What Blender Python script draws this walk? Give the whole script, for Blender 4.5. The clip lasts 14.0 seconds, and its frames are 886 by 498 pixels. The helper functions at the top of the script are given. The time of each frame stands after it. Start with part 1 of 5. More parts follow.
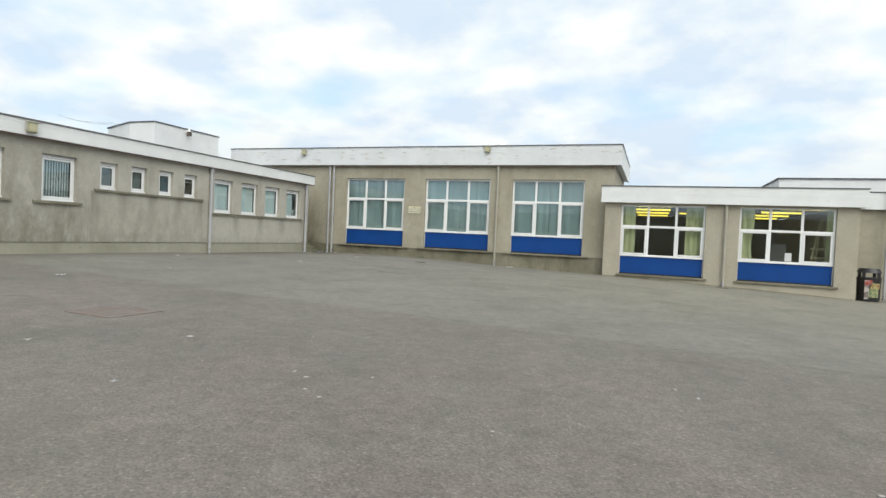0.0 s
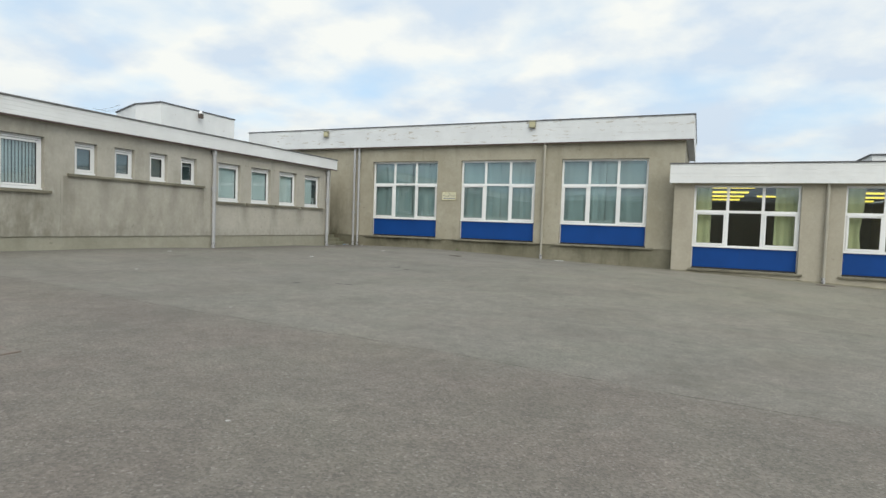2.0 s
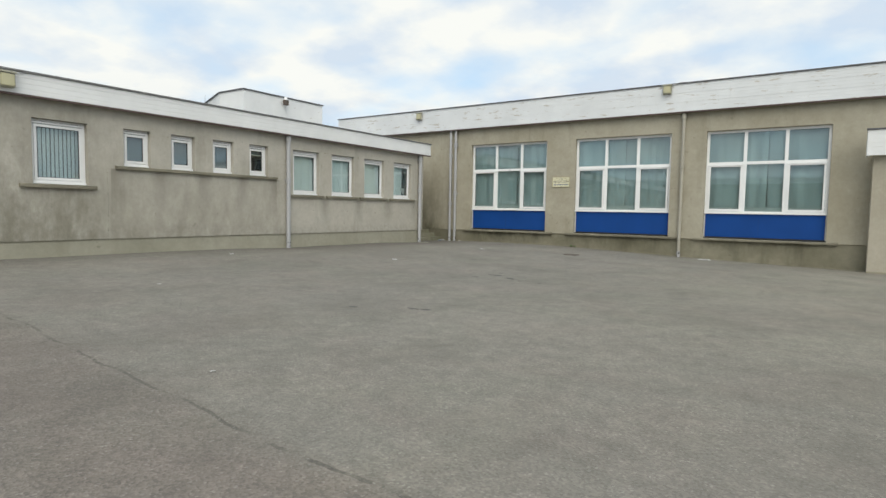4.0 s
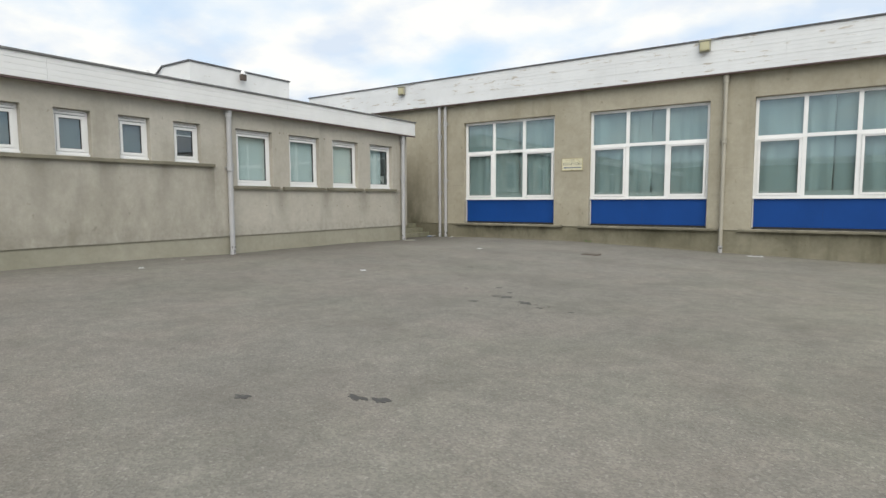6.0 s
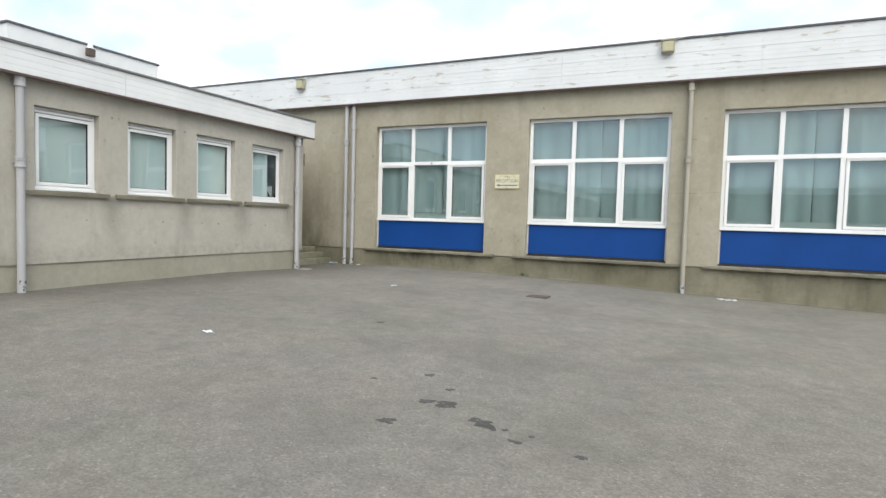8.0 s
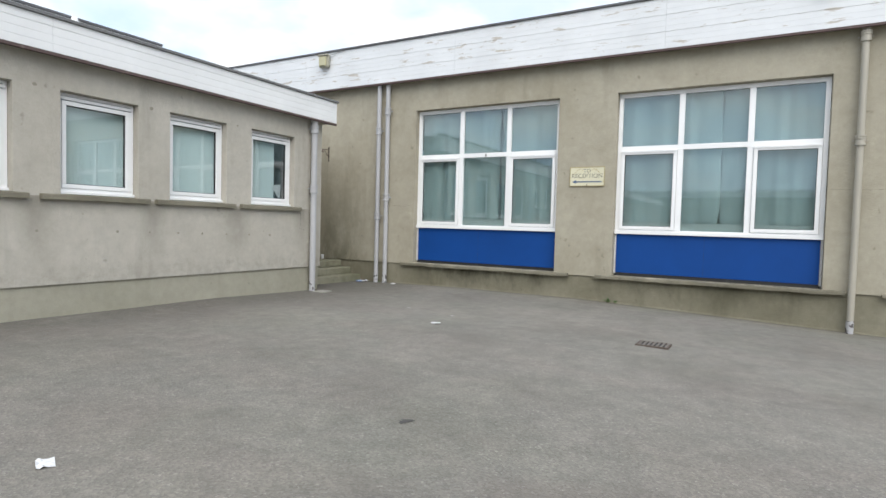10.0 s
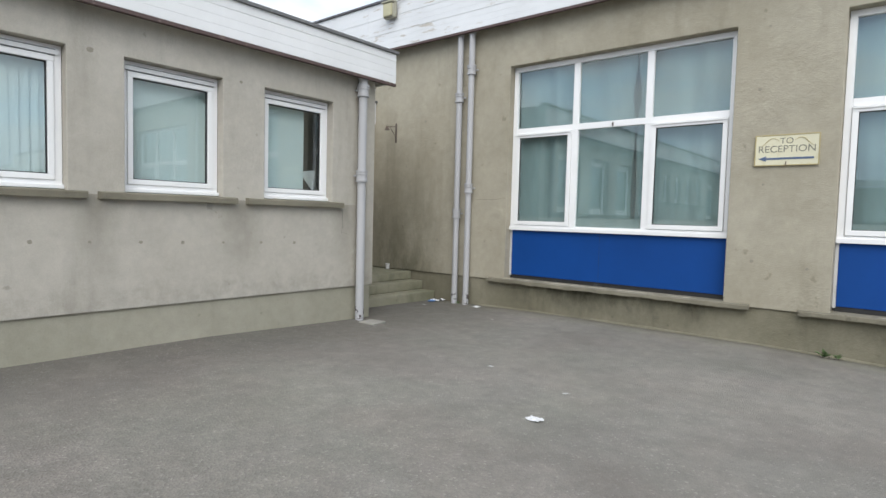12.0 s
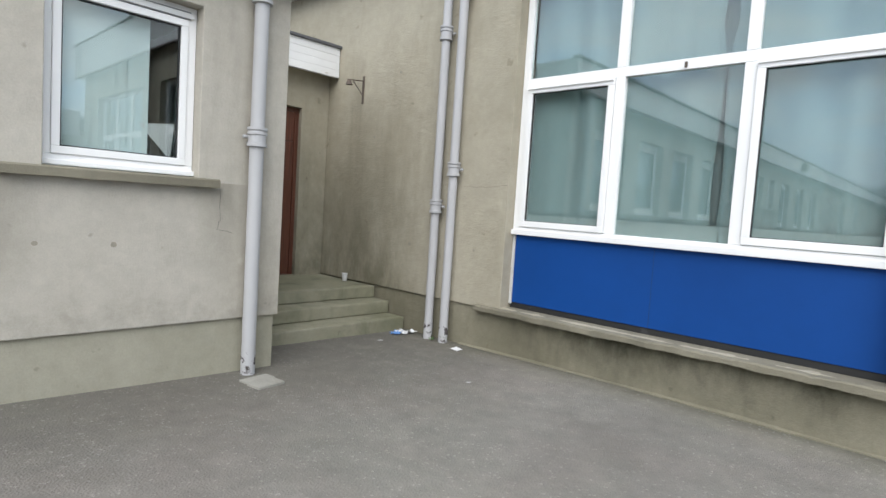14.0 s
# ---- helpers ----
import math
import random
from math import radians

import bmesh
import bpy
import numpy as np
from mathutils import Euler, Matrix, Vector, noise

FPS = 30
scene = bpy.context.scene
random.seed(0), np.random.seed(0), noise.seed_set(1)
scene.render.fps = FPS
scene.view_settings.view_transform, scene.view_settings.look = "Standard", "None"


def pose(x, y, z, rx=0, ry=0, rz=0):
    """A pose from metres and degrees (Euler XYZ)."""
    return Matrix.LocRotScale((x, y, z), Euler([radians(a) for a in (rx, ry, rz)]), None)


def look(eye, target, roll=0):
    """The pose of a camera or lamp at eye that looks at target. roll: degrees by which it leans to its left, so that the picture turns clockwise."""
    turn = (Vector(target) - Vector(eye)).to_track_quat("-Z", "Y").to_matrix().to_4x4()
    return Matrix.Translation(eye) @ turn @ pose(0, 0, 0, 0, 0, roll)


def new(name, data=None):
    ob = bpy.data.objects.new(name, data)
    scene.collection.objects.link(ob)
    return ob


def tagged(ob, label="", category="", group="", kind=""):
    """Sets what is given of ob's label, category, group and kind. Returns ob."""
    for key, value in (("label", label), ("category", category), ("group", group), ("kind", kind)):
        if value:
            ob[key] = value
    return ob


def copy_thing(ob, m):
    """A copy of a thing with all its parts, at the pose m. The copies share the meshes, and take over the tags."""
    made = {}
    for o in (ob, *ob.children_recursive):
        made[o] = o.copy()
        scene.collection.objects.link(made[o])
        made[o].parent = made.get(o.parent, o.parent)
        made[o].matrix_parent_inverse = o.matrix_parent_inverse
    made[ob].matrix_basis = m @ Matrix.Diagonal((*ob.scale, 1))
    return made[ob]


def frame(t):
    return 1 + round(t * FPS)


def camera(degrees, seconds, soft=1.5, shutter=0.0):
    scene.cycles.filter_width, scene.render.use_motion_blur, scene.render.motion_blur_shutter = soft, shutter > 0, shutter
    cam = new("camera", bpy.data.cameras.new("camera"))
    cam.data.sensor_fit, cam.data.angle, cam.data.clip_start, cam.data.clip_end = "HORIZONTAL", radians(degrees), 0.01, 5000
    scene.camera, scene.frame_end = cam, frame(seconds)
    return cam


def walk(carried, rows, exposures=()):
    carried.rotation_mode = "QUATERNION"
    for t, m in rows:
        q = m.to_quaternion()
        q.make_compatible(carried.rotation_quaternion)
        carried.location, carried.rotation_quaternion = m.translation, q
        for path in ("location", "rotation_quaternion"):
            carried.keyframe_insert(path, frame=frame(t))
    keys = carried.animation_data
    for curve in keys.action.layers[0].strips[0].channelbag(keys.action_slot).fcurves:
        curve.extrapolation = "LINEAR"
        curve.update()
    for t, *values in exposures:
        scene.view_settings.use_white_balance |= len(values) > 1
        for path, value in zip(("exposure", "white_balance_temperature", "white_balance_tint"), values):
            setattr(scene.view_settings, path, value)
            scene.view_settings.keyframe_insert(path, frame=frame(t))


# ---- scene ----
METRE = 0.83  # the plan below is drawn in units of 0.83 m, set by the side door
cam = camera(75.7, 14.0, 1.5)
PATH = [
    (0, (0.659, -0.27, 1.429), (-0.033, 1.606, 1.38), 2.6),
    (0.5, (0.414, 0.487, 1.376), (-0.216, 2.385, 1.388), 3.0),
    (1, (0.025, 1.373, 1.391), (-0.672, 3.248, 1.398), 3.1),
    (1.5, (-0.239, 2.229, 1.384), (-1.079, 4.043, 1.339), 1.2),
    (2, (-0.601, 3.195, 1.402), (-1.418, 5.019, 1.313), 2.0),
    (2.5, (-1.109, 3.978, 1.454), (-1.872, 5.824, 1.344), 3.5),
    (3, (-1.617, 4.888, 1.466), (-2.519, 6.668, 1.334), 1.9),
    (3.5, (-1.978, 5.694, 1.459), (-3.046, 7.381, 1.349), 0.7),
    (3.7, (-2.14, 6.064, 1.469), (-3.254, 7.72, 1.344), 1.0),
    (5.8, (-4.255, 9.606, 1.573), (-5.416, 11.227, 1.416), 0.9),
    (6, (-4.483, 9.957, 1.555), (-5.597, 11.608, 1.384), -0.2),
    (6.5, (-4.979, 10.741, 1.581), (-6.0, 12.453, 1.412), 0.5),
    (7, (-5.491, 11.615, 1.568), (-6.319, 13.431, 1.438), 0.6),
    (7.5, (-5.974, 12.379, 1.589), (-6.76, 14.214, 1.465), -0.9),
    (8, (-6.518, 13.268, 1.625), (-7.364, 15.077, 1.522), 1.6),
    (8.2, (-6.722, 13.608, 1.637), (-7.608, 15.397, 1.521), 1.8),
    (10.3, (-8.66, 17.06, 1.657), (-9.67, 18.784, 1.571), 2.2),
    (10.5, (-8.87, 17.389, 1.678), (-9.895, 19.104, 1.582), 3.1),
    (11, (-9.392, 18.325, 1.703), (-10.491, 19.982, 1.486), 1.0),
    (11.5, (-9.848, 19.094, 1.744), (-10.989, 20.727, 1.567), 0.6),
    (12, (-10.379, 19.993, 1.76), (-11.655, 21.529, 1.647), 1.5),
    (12.5, (-10.784, 20.78, 1.749), (-12.183, 22.207, 1.672), 2.5),
    (12.7, (-10.895, 21.11, 1.753), (-12.282, 22.55, 1.683), 2.7),
    (13, (-11.177, 21.638, 1.821), (-12.522, 23.114, 1.709), 3.5),
    (13.5, (-11.571, 22.382, 1.824), (-12.847, 23.914, 1.664), 4.4),
    (14, (-12.025, 23.254, 1.795), (-13.393, 24.707, 1.657), 3.7),
]
LIGHT = [(0.0, 0.44, 6700), (0.5, 0.44, 6700), (1.0, 0.30, 6690), (1.5, 0.30, 6680), (3.0, 0.31, 6750), (6.0, 0.41, 6800), (6.5, 0.48, 6750), (7.5, 0.57, 6650), (8.0, 0.69, 6620), (8.2, 0.69, 6620), (10.5, 0.64, 6380), (11.0, 0.60, 6380), (12.5, 0.63, 6330), (13.0, 0.60, 6320), (13.5, 0.62, 6350), (14.0, 0.88, 6320)]
walk(cam, [(t, look(Vector(eye) * METRE, Vector(target) * METRE, roll)) for t, eye, target, roll in PATH], [(t, s, k, 5 if t < 4 else 8 if t < 9 else 10) for t, s, k in LIGHT])

# ---- world, sun, exposure ----
SUN_EL, SUN_AZ = radians(44), radians(142)
world = bpy.data.worlds.new("sky")
scene.world = world
world.use_nodes = True


def node(tree, kind, sets=None, **inputs):
    n = tree.nodes.new(kind)
    sets = sets or {}
    if "operation" in sets:
        n.operation = sets["operation"]
    if "data_type" in sets:
        n.data_type = sets["data_type"]
    if "blend_type" in sets:
        n.blend_type = sets["blend_type"]
    if "interpolation_type" in sets:
        n.interpolation_type = sets["interpolation_type"]
    if "sky_type" in sets:
        n.sky_type, n.sun_disc = sets["sky_type"], sets["sun_disc"]
        n.sun_elevation, n.sun_rotation = sets["sun_elevation"], sets["sun_rotation"]
    for key, value in inputs.items():
        n.inputs[key.replace("_", " ")].default_value = value
    return n


def build_sky():
    t = world.node_tree
    t.nodes.clear()
    L = t.links.new
    sky = node(t, "ShaderNodeTexSky", {"sky_type": "NISHITA", "sun_disc": False, "sun_elevation": SUN_EL, "sun_rotation": SUN_AZ})
    co = node(t, "ShaderNodeTexCoord")
    # cloud sheets seen from below: they close up towards the horizon
    sep = node(t, "ShaderNodeSeparateXYZ")
    L(co.outputs["Generated"], sep.inputs[0])
    up = node(t, "ShaderNodeMath", {"operation": "MAXIMUM"})
    L(sep.outputs["Z"], up.inputs[0])
    up.inputs[1].default_value = 0.0
    rise = node(t, "ShaderNodeMath", {"operation": "ADD"})
    L(up.outputs[0], rise.inputs[0])
    rise.inputs[1].default_value = 0.27
    over = node(t, "ShaderNodeCombineXYZ")
    for axis in ("X", "Y"):
        d = node(t, "ShaderNodeMath", {"operation": "DIVIDE"})
        L(sep.outputs[axis], d.inputs[0])
        L(rise.outputs[0], d.inputs[1])
        L(d.outputs[0], over.inputs[axis])
    flat = node(t, "ShaderNodeVectorMath", {"operation": "ADD"})
    L(over.outputs[0], flat.inputs[0])
    flat.inputs[1].default_value = (4.3, 2.1, 0.0)
    big = node(t, "ShaderNodeTexNoise", Scale=2.3, Detail=6.0, Roughness=0.47, Distortion=0.2)
    L(flat.outputs[0], big.inputs["Vector"])
    cover = node(t, "ShaderNodeValToRGB")
    cover.color_ramp.elements[0].position, cover.color_ramp.elements[0].color = 0.27, (0, 0, 0, 1)
    cover.color_ramp.elements[1].position, cover.color_ramp.elements[1].color = 0.53, (1, 1, 1, 1)
    L(big.outputs["Fac"], cover.inputs[0])
    tone = node(t, "ShaderNodeTexNoise", Scale=3.3, Detail=6.0, Roughness=0.50)
    shift = node(t, "ShaderNodeVectorMath", {"operation": "ADD"})
    L(flat.outputs[0], shift.inputs[0])
    shift.inputs[1].default_value = (3.1, 7.7, 0.4)
    L(shift.outputs[0], tone.inputs["Vector"])
    cloud = node(t, "ShaderNodeValToRGB")
    e = cloud.color_ramp.elements
    e[0].position, e[0].color = 0.38, (0.54, 0.62, 0.75, 1)
    e[1].position, e[1].color = 0.58, (0.765, 0.775, 0.785, 1)
    L(tone.outputs["Fac"], cloud.inputs[0])
    blue = node(t, "ShaderNodeMix", {"data_type": "RGBA", "blend_type": "MULTIPLY"})
    blue.inputs[0].default_value = 1.0
    L(sky.outputs[0], blue.inputs[6])
    blue.inputs[7].default_value = (0.13, 0.13, 0.13, 1)
    pale = node(t, "ShaderNodeMix", {"data_type": "RGBA"})
    pale.inputs[0].default_value = 0.62
    L(blue.outputs[2], pale.inputs[6])
    pale.inputs[7].default_value = (0.50, 0.67, 0.88, 1)
    mix = node(t, "ShaderNodeMix", {"data_type": "RGBA"})
    L(cover.outputs[0], mix.inputs[0])
    L(pale.outputs[2], mix.inputs[6])
    # thicker, bluer cloud bases towards the horizon
    low = node(t, "ShaderNodeMapRange", {"interpolation_type": "SMOOTHSTEP"})
    L(sep.outputs["Z"], low.inputs["Value"])
    for key, value in (("From Min", 0.0), ("From Max", 0.22), ("To Min", 0.8), ("To Max", 0.0)):
        low.inputs[key].default_value = value
    bases = node(t, "ShaderNodeMix", {"data_type": "RGBA"})
    L(low.outputs[0], bases.inputs[0])
    L(cloud.outputs[0], bases.inputs[6])
    bases.inputs[7].default_value = (0.47, 0.55, 0.67, 1)
    L(bases.outputs[2], mix.inputs[7])
    bg = node(t, "ShaderNodeBackground", Strength=1.0)
    L(mix.outputs[2], bg.inputs[0])
    out = node(t, "ShaderNodeOutputWorld")
    L(bg.outputs[0], out.inputs[0])


build_sky()
sun = new("sun", bpy.data.lights.new("sun", "SUN"))
sun.data.energy, sun.data.angle, sun.data.color = 1.75, radians(55), (1.0, 0.965, 0.92)
sun_way = Vector((math.sin(SUN_AZ) * math.cos(SUN_EL), math.cos(SUN_AZ) * math.cos(SUN_EL), math.sin(SUN_EL)))
sun.matrix_world = look(sun_way * 60, (0, 0, 0))

# ---- materials ----


def material(name):
    m = bpy.data.materials.new(name)
    m.use_nodes = True
    t = m.node_tree
    return m, t, t.nodes["Principled BSDF"]


def place_of(t):
    """The place of a surface point in the units of the plan."""
    n = node(t, "ShaderNodeVectorMath", {"operation": "SCALE"})
    t.links.new(node(t, "ShaderNodeNewGeometry").outputs["Position"], n.inputs[0])
    n.inputs["Scale"].default_value = 1.0 / METRE
    return n.outputs[0]


def noise_of(t, scale, detail=4.0, rough=0.55, stretch=(1, 1, 1), co=None, dist=0.0):
    if co is None:
        co = place_of(t)
    mp = node(t, "ShaderNodeMapping")
    mp.inputs["Scale"].default_value = stretch
    t.links.new(co, mp.inputs[0])
    n = node(t, "ShaderNodeTexNoise", Scale=scale, Detail=detail, Roughness=rough, Distortion=dist)
    t.links.new(mp.outputs[0], n.inputs["Vector"])
    return n.outputs["Fac"]


def ramp(t, fac, lo, hi, a=(0, 0, 0, 1), b=(1, 1, 1, 1)):
    r = node(t, "ShaderNodeValToRGB")
    r.color_ramp.elements[0].position, r.color_ramp.elements[0].color = lo, a
    r.color_ramp.elements[1].position, r.color_ramp.elements[1].color = hi, b
    t.links.new(fac, r.inputs[0])
    return r.outputs[0]


def blend(t, fac, a, b, mode="MIX"):
    m = node(t, "ShaderNodeMix", {"data_type": "RGBA", "blend_type": mode})
    for sock, val in ((0, fac), (6, a), (7, b)):
        if hasattr(val, "is_linked"):
            t.links.new(val, m.inputs[sock])
        else:
            m.inputs[sock].default_value = val
    return m.outputs[2]


def math_of(t, op, a, b=0.0):
    m = node(t, "ShaderNodeMath", {"operation": op})
    for i, v in enumerate((a, b)):
        if hasattr(v, "is_linked"):
            t.links.new(v, m.inputs[i])
        else:
            m.inputs[i].default_value = v
    return m.outputs[0]


def bump(t, bsdf, height, strength, distance):
    b = node(t, "ShaderNodeBump", Strength=strength, Distance=distance)
    t.links.new(height, b.inputs["Height"])
    t.links.new(b.outputs[0], bsdf.inputs["Normal"])


def rgba(c):
    return (*c, 1.0)


def drips(t, first, pitch, lo, hi, top, reach):
    """Rain drips below the gaps between sills along y: 0 to 1."""
    sep = node(t, "ShaderNodeSeparateXYZ")
    t.links.new(place_of(t), sep.inputs[0])
    y, z = sep.outputs["Y"], sep.outputs["Z"]
    off = math_of(t, "MULTIPLY", math_of(t, "SUBTRACT", noise_of(t, 2.0, 3), 0.5), 0.22)
    along = math_of(t, "ADD", math_of(t, "SUBTRACT", y, first), off)
    wrapped = math_of(t, "WRAP", along, pitch / 2)
    wrapped.node.inputs[2].default_value = -pitch / 2
    near = math_of(t, "ABSOLUTE", wrapped)
    band = ramp(t, near, 0.05, 0.30, (1, 1, 1, 1), (0, 0, 0, 1))
    span = math_of(t, "MULTIPLY", math_of(t, "GREATER_THAN", y, lo), math_of(t, "LESS_THAN", y, hi))
    fall = ramp(t, math_of(t, "DIVIDE", math_of(t, "SUBTRACT", top, z), reach), 0.02, 1.0, (1, 1, 1, 1), (0, 0, 0, 1))
    under = math_of(t, "LESS_THAN", z, top)
    return math_of(t, "MULTIPLY", math_of(t, "MULTIPLY", band, span), math_of(t, "MULTIPLY", fall, under))


def edge_stain(t, box, tones):
    """A ragged stain inside the box (axis, from, to, dense z, faint z): 0 to 1."""
    axis, u0, u1, z_dense, z_faint = box
    sep = node(t, "ShaderNodeSeparateXYZ")
    t.links.new(place_of(t), sep.inputs[0])
    wander = math_of(t, "MULTIPLY", math_of(t, "SUBTRACT", noise_of(t, 1.4, 5, 0.65), 0.5), 0.9)
    u = math_of(t, "ADD", sep.outputs[axis], wander)
    inside = math_of(t, "MULTIPLY", ramp(t, math_of(t, "SUBTRACT", u, u0), 0.0, 0.5), ramp(t, math_of(t, "SUBTRACT", u1, u), 0.0, 0.5))
    z = math_of(t, "ADD", sep.outputs["Z"], math_of(t, "MULTIPLY", wander, 0.5))
    depth = math_of(t, "DIVIDE", math_of(t, "SUBTRACT", z, z_faint), z_dense - z_faint)
    return math_of(t, "MULTIPLY", math_of(t, "MULTIPLY", inside, ramp(t, depth, 0.0, 1.0)), ramp(t, noise_of(t, 2.6, 6, 0.7, (1, 1, 0.5)), *tones))


def render_wall(name, base, warm, dark, streak=0.5, runs_at=(), tide=0.0, stains=(), stain_colour=(0.05, 0.048, 0.030)):
    """Rough-cast cement render with damp stains and rain streaks."""
    m, t, b = material(name)
    patches = ramp(t, noise_of(t, 0.55, 6, 0.6), 0.35, 0.68)
    col = blend(t, patches, rgba(base), rgba(warm))
    runs = ramp(t, noise_of(t, 1.6, 5, 0.6, (1, 1, 0.16)), 0.55 - 0.07 * (streak > 1), 0.78 - 0.1 * (streak > 1))
    col = blend(t, math_of(t, "MULTIPLY", runs, min(1.0, streak)), col, rgba(dark))
    cloudy = ramp(t, noise_of(t, 1.9, 7, 0.68, dist=0.4), 0.42, 0.72)
    col = blend(t, math_of(t, "MULTIPLY", cloudy, 0.12 + 0.42 * streak * streak), col, rgba(dark))
    pale = ramp(t, noise_of(t, 2.7, 6, 0.7, (1, 1, 0.7)), 0.62, 0.75)
    col = blend(t, math_of(t, "MULTIPLY", pale, 0.35), col, rgba([min(1, c * 1.25) for c in base]))
    spots = ramp(t, noise_of(t, 5.5, 3, 0.5), 0.70, 0.75)
    col = blend(t, math_of(t, "MULTIPLY", spots, 0.45), col, rgba(dark))
    for row in runs_at:
        col = blend(t, math_of(t, "MULTIPLY", drips(t, *row), 0.6), col, rgba(dark))
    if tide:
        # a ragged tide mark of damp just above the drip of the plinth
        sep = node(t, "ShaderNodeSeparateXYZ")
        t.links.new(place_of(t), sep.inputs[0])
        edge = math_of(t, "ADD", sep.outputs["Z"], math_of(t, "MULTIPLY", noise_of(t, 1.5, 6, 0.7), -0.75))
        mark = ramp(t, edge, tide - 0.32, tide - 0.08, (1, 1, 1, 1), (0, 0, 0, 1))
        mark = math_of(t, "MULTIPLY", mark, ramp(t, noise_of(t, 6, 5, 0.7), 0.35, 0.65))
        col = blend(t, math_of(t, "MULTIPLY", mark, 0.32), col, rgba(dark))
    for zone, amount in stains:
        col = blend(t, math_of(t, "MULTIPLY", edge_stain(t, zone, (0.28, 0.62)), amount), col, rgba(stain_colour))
    mottle = ramp(t, noise_of(t, 9, 5, 0.7), 0.3, 0.7, (0.93, 0.93, 0.93, 1), (1.05, 1.05, 1.05, 1))
    col = blend(t, 1.0, col, mottle, "MULTIPLY")
    grain = noise_of(t, 75, 3, 0.75)
    col = blend(t, 0.15, col, ramp(t, grain, 0.3, 0.7, (0.3, 0.3, 0.3, 1), (1, 1, 1, 1)), "MULTIPLY")
    t.links.new(col, b.inputs["Base Color"])
    b.inputs["Roughness"].default_value = 0.95
    # coarse dashing that comes and goes where the coat was trowelled smooth
    lumps = math_of(t, "MULTIPLY", ramp(t, noise_of(t, 24, 3, 0.6), 0.42, 0.62), ramp(t, noise_of(t, 0.8, 4, 0.6), 0.40, 0.60))
    both = math_of(t, "ADD", grain, math_of(t, "MULTIPLY", noise_of(t, 40, 4, 0.7), 0.9))
    bump(t, b, math_of(t, "ADD", both, math_of(t, "MULTIPLY", lumps, 0.6)), 0.42, 0.009)
    return m


M_render = render_wall("roughcast_render", (0.425, 0.392, 0.308), (0.355, 0.322, 0.242), (0.17, 0.155, 0.105), stains=((("X", -21.5, -17.5, 0.6, 2.7), 0.75),), stain_colour=(0.10, 0.095, 0.055))
# the two Y zones only darken this wall towards its south end
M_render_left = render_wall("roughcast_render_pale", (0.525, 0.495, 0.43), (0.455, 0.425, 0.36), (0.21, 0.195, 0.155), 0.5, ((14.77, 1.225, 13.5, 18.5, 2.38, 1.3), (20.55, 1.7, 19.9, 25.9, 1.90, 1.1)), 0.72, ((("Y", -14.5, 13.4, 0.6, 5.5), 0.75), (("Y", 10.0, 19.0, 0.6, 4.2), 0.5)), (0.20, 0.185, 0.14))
M_render_wing = render_wall("smooth_render", (0.46, 0.42, 0.34), (0.40, 0.365, 0.285), (0.25, 0.22, 0.17), 0.35)
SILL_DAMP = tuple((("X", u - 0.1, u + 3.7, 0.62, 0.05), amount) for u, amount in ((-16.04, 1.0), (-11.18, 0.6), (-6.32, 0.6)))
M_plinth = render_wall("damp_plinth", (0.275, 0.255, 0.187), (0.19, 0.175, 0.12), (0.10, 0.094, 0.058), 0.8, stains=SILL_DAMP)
M_plinth_west = render_wall("weathered_plinth", (0.40, 0.38, 0.305), (0.32, 0.305, 0.235), (0.17, 0.16, 0.115), 0.3)
M_concrete = render_wall("sill_concrete", (0.255, 0.235, 0.175), (0.17, 0.155, 0.112), (0.085, 0.08, 0.06), 0.8)
M_flag = render_wall("grey_flag", (0.36, 0.35, 0.315), (0.28, 0.27, 0.235), (0.15, 0.145, 0.12), 0.5)
M_step = render_wall("step_concrete", (0.30, 0.285, 0.21), (0.20, 0.195, 0.125), (0.08, 0.088, 0.045), 0.95)


